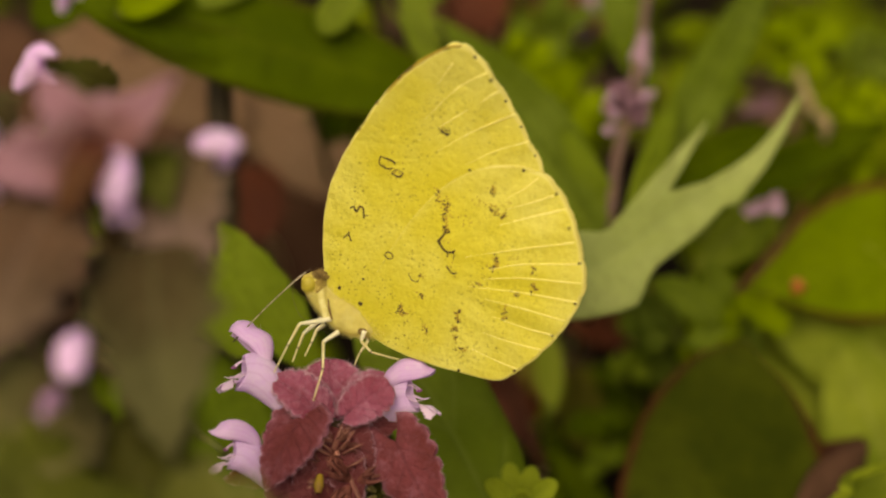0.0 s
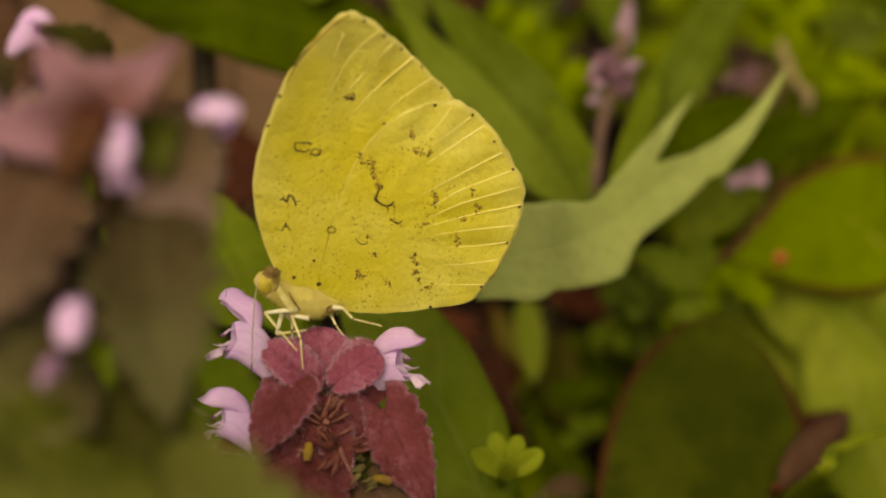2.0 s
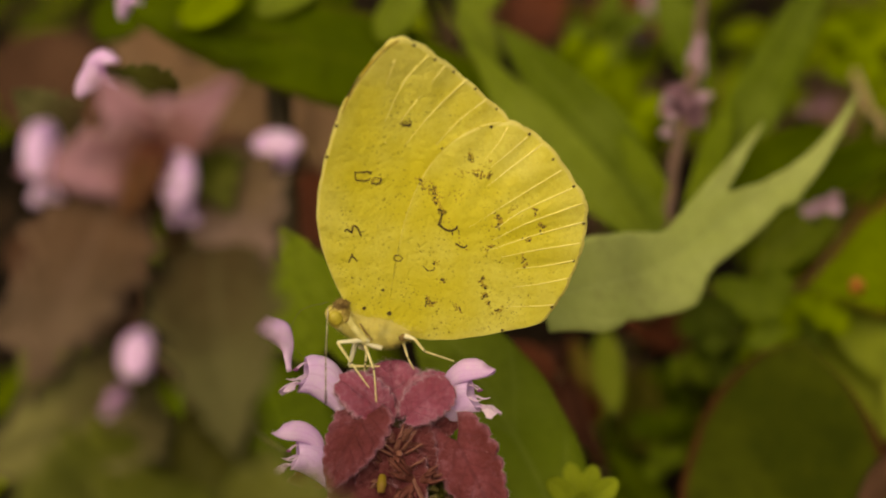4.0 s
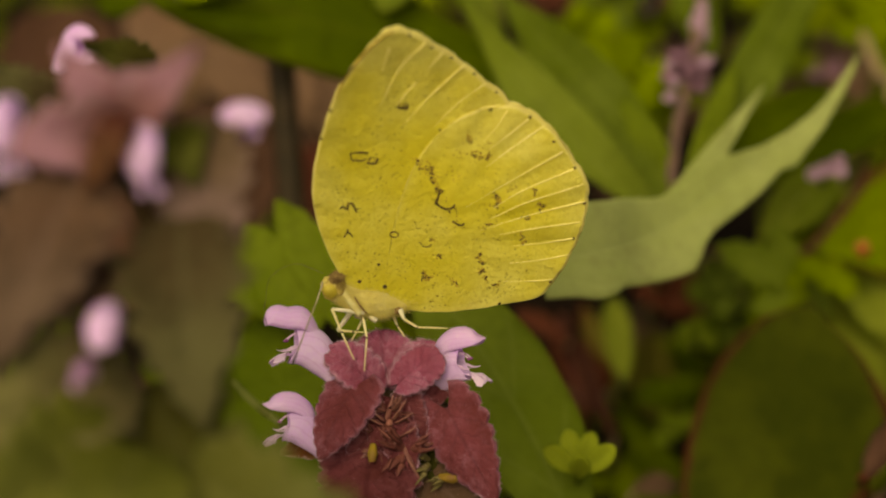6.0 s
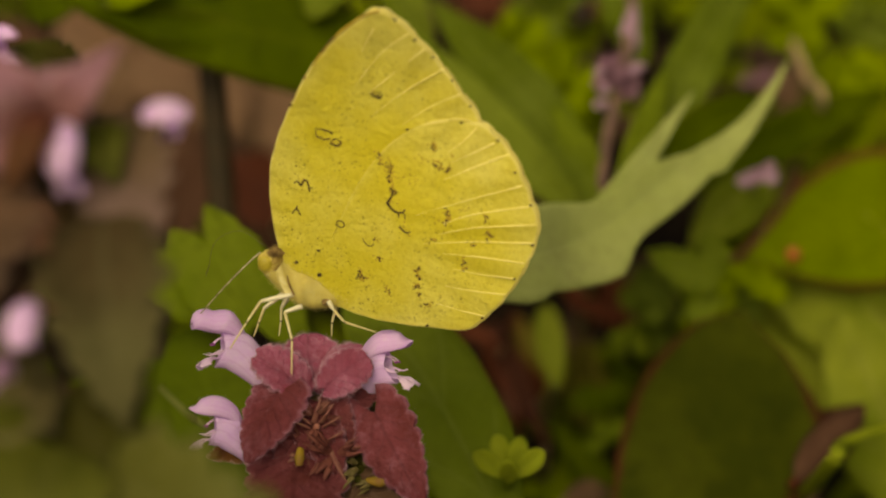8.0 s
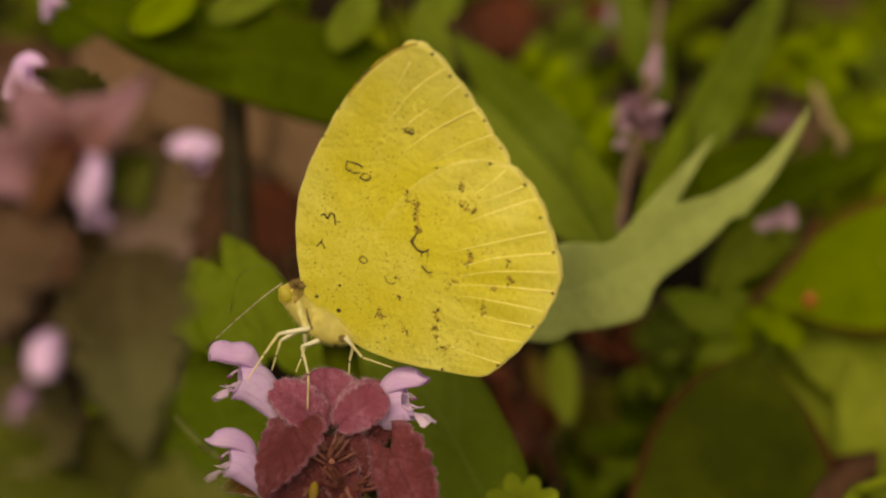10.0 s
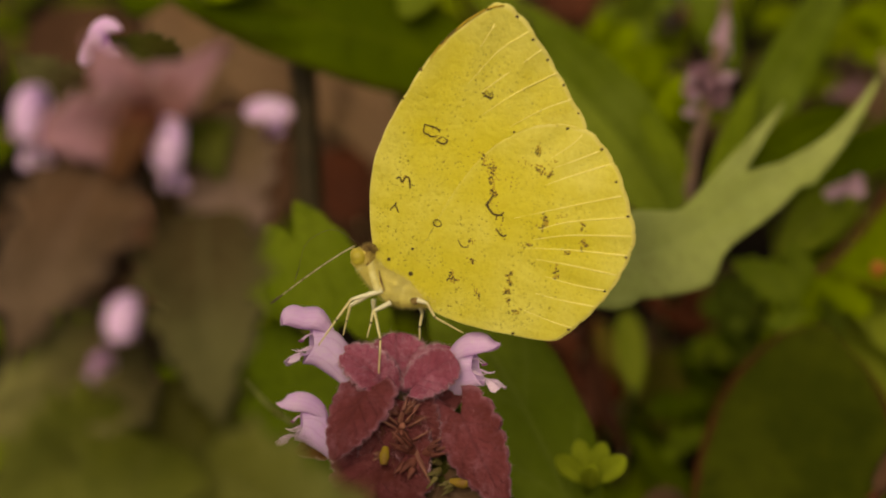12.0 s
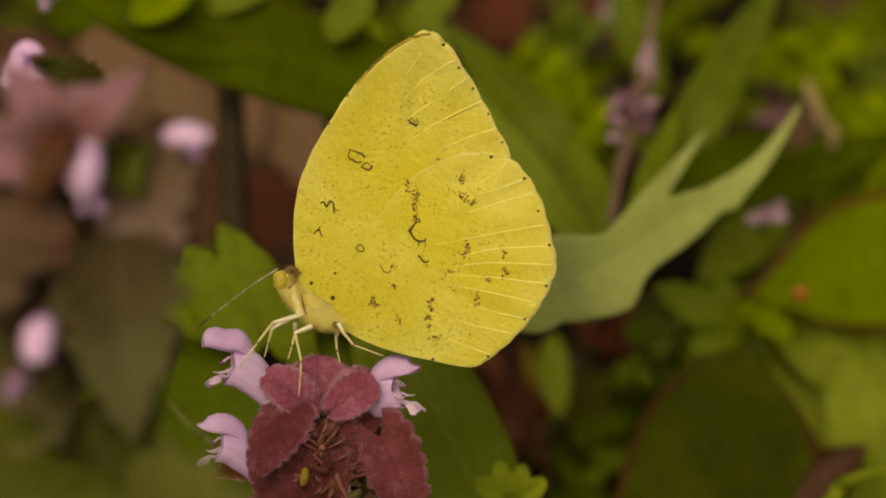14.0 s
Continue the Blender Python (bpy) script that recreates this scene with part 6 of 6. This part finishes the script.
def motions():
    rows = [
        (0.0, pose(-0.00784, -0.00359, 0.07089, 68.930, -1.040, -9.628)),
        (0.5, pose(-0.00788, -0.00468, 0.07170, 74.861, -0.594, -10.769)),
        (1.0, pose(-0.00865, -0.00511, 0.07104, 79.767, -5.028, 3.712)),
        (1.5, pose(-0.00963, -0.00439, 0.06978, 79.221, -11.914, 14.863)),
        (2.0, pose(-0.00971, -0.00450, 0.06982, 77.932, -12.007, 14.620)),
        (2.5, pose(-0.00974, -0.00468, 0.06990, 74.880, -13.380, 14.636)),
        (3.0, pose(-0.00968, -0.00464, 0.06983, 72.433, -12.354, 18.196)),
        (3.2, pose(-0.00973, -0.00462, 0.06987, 72.415, -12.607, 18.294)),
        (5.3, pose(-0.00926, -0.00625, 0.07115, 80.045, -14.761, 11.971)),
        (5.5, pose(-0.00927, -0.00628, 0.07100, 80.560, -14.282, 11.917)),
        (6.0, pose(-0.00909, -0.00538, 0.07047, 84.570, -14.638, 9.826)),
        (6.5, pose(-0.00939, -0.00502, 0.07061, 80.652, -13.408, 8.329)),
        (7.0, pose(-0.00911, -0.00546, 0.07175, 73.938, -3.213, 5.547)),
        (7.5, pose(-0.00872, -0.00509, 0.07172, 77.486, -5.219, -2.540)),
        (7.7, pose(-0.00874, -0.00496, 0.07174, 76.918, -5.382, -3.690)),
        (9.8, pose(-0.00889, -0.00465, 0.07159, 70.783, -4.521, -6.722)),
        (10.0, pose(-0.00886, -0.00468, 0.07155, 69.273, -4.357, -6.785)),
        (10.5, pose(-0.00882, -0.00481, 0.07172, 69.140, -2.857, -5.281)),
        (11.0, pose(-0.00880, -0.00482, 0.07170, 66.106, -2.791, -4.189)),
        (11.5, pose(-0.00884, -0.00485, 0.07165, 63.018, -1.332, -1.553)),
        (12.0, pose(-0.00891, -0.00489, 0.07179, 61.000, -0.293, 0.166)),
        (12.5, pose(-0.00884, -0.00479, 0.07176, 60.000, 0.000, -0.000)),
        (13.0, pose(-0.00889, -0.00494, 0.07189, 60.000, 0.157, -0.091)),
        (13.5, pose(-0.00873, -0.00498, 0.07182, 61.007, -0.573, -1.400)),
        (14.0, pose(-0.00884, -0.00509, 0.07183, 59.999, 0.428, -0.247)),
    ]
    walk(BUTTERFLY, rows)
    rest = dict(rows)[12.5]
    # the feet keep their hold on the flower while the body leans
    # (the two front ones step back while it leans low)
    steps = [(0.0, 0.4), (0.5, 0.5), (1.0, 0.85), (1.5, 1.0), (6.0, 1.0), (6.5, 0.6), (7.0, 0.2), (7.5, 0.0), (14.0, 0.0)]
    for n, (limb, end, knee, lower) in enumerate(LEGS):
        back = (0.0040, 0.0030, 0.0, 0.0, 0.0, 0.0)[n]
        hip = limb.location.copy()
        bend, shank = knee * MM, end * MM - hip - knee * MM
        axis = bend.cross(shank).normalized()
        whole, folds = [], []
        for t, m in rows:
            spot = rest @ (end * MM) + RIGHT * back * float(np.interp(t, *zip(*steps)))
            goal = m.inverted() @ spot - hip
            lo, hi = -0.6, 1.5
            for _ in range(40):
                mid = (lo + hi) / 2
                if (bend + Matrix.Rotation(mid, 3, axis) @ shank).length > goal.length:
                    lo = mid
                else:
                    hi = mid
            fold = Matrix.Rotation(lo, 3, axis)
            whole.append((t, Matrix.Translation(hip) @ (bend + fold @ shank).rotation_difference(goal).to_matrix().to_4x4()))
            folds.append((t, Matrix.Translation(bend) @ fold.to_4x4() @ Matrix.Translation(-bend)))
        walk(limb, whole)
        for piece in lower:
            walk(piece, folds)
    # the helmet of the upper flower is pressed up and back until the weight shifts
    hinge = FLOWER_SPACE @ Vector((-0.7, 0, -0.6)) * MM
    turn = FLOWER_SPACE.to_3x3().normalized().to_4x4()
    lifted = turn @ Matrix.Rotation(radians(-34), 4, "Y") @ Matrix.Rotation(radians(-30), 4, "Z") @ turn.inverted()
    lifted = Matrix.Translation(hinge) @ lifted @ Matrix.Translation(-hinge)
    walk(UPPER_HOOD, [(0.0, lifted), (3.2, lifted), (5.3, pose(0, 0, 0)), (14.0, pose(0, 0, 0))])
    # the antennae dip and lift; the near one swings outward while the body leans low
    for feeler, turns in zip(FEELERS, [
        [(0.0, 14, 0), (0.5, 20, 0), (1.0, 38, 0), (1.5, 32, 0), (2.0, 30, 20), (3.2, 25, 35), (5.3, 12, 35), (5.5, 8, 40), (6.0, -30, 62), (6.5, -36, 64), (7.0, -2, 10), (7.5, 8, 0), (10.0, 6, 0), (10.5, 20, 0), (11.0, 8, 0), (11.5, 4, 0), (12.5, 0, 0), (14.0, 2, 20)],
        [(0.0, 70, 0), (1.0, 50, 0), (1.5, 40, 0), (3.2, 30, 0), (5.3, 0, 0), (6.5, -20, 0), (7.5, -14, 0), (10.0, -6, 0), (11.0, -14, 0), (14.0, 40, 0)]]):
        at = feeler.location.copy()
        walk(feeler, [(t, Matrix.Translation(at) @ pose(0, 0, 0, 0, out, a)) for t, a, out in turns])


motions()
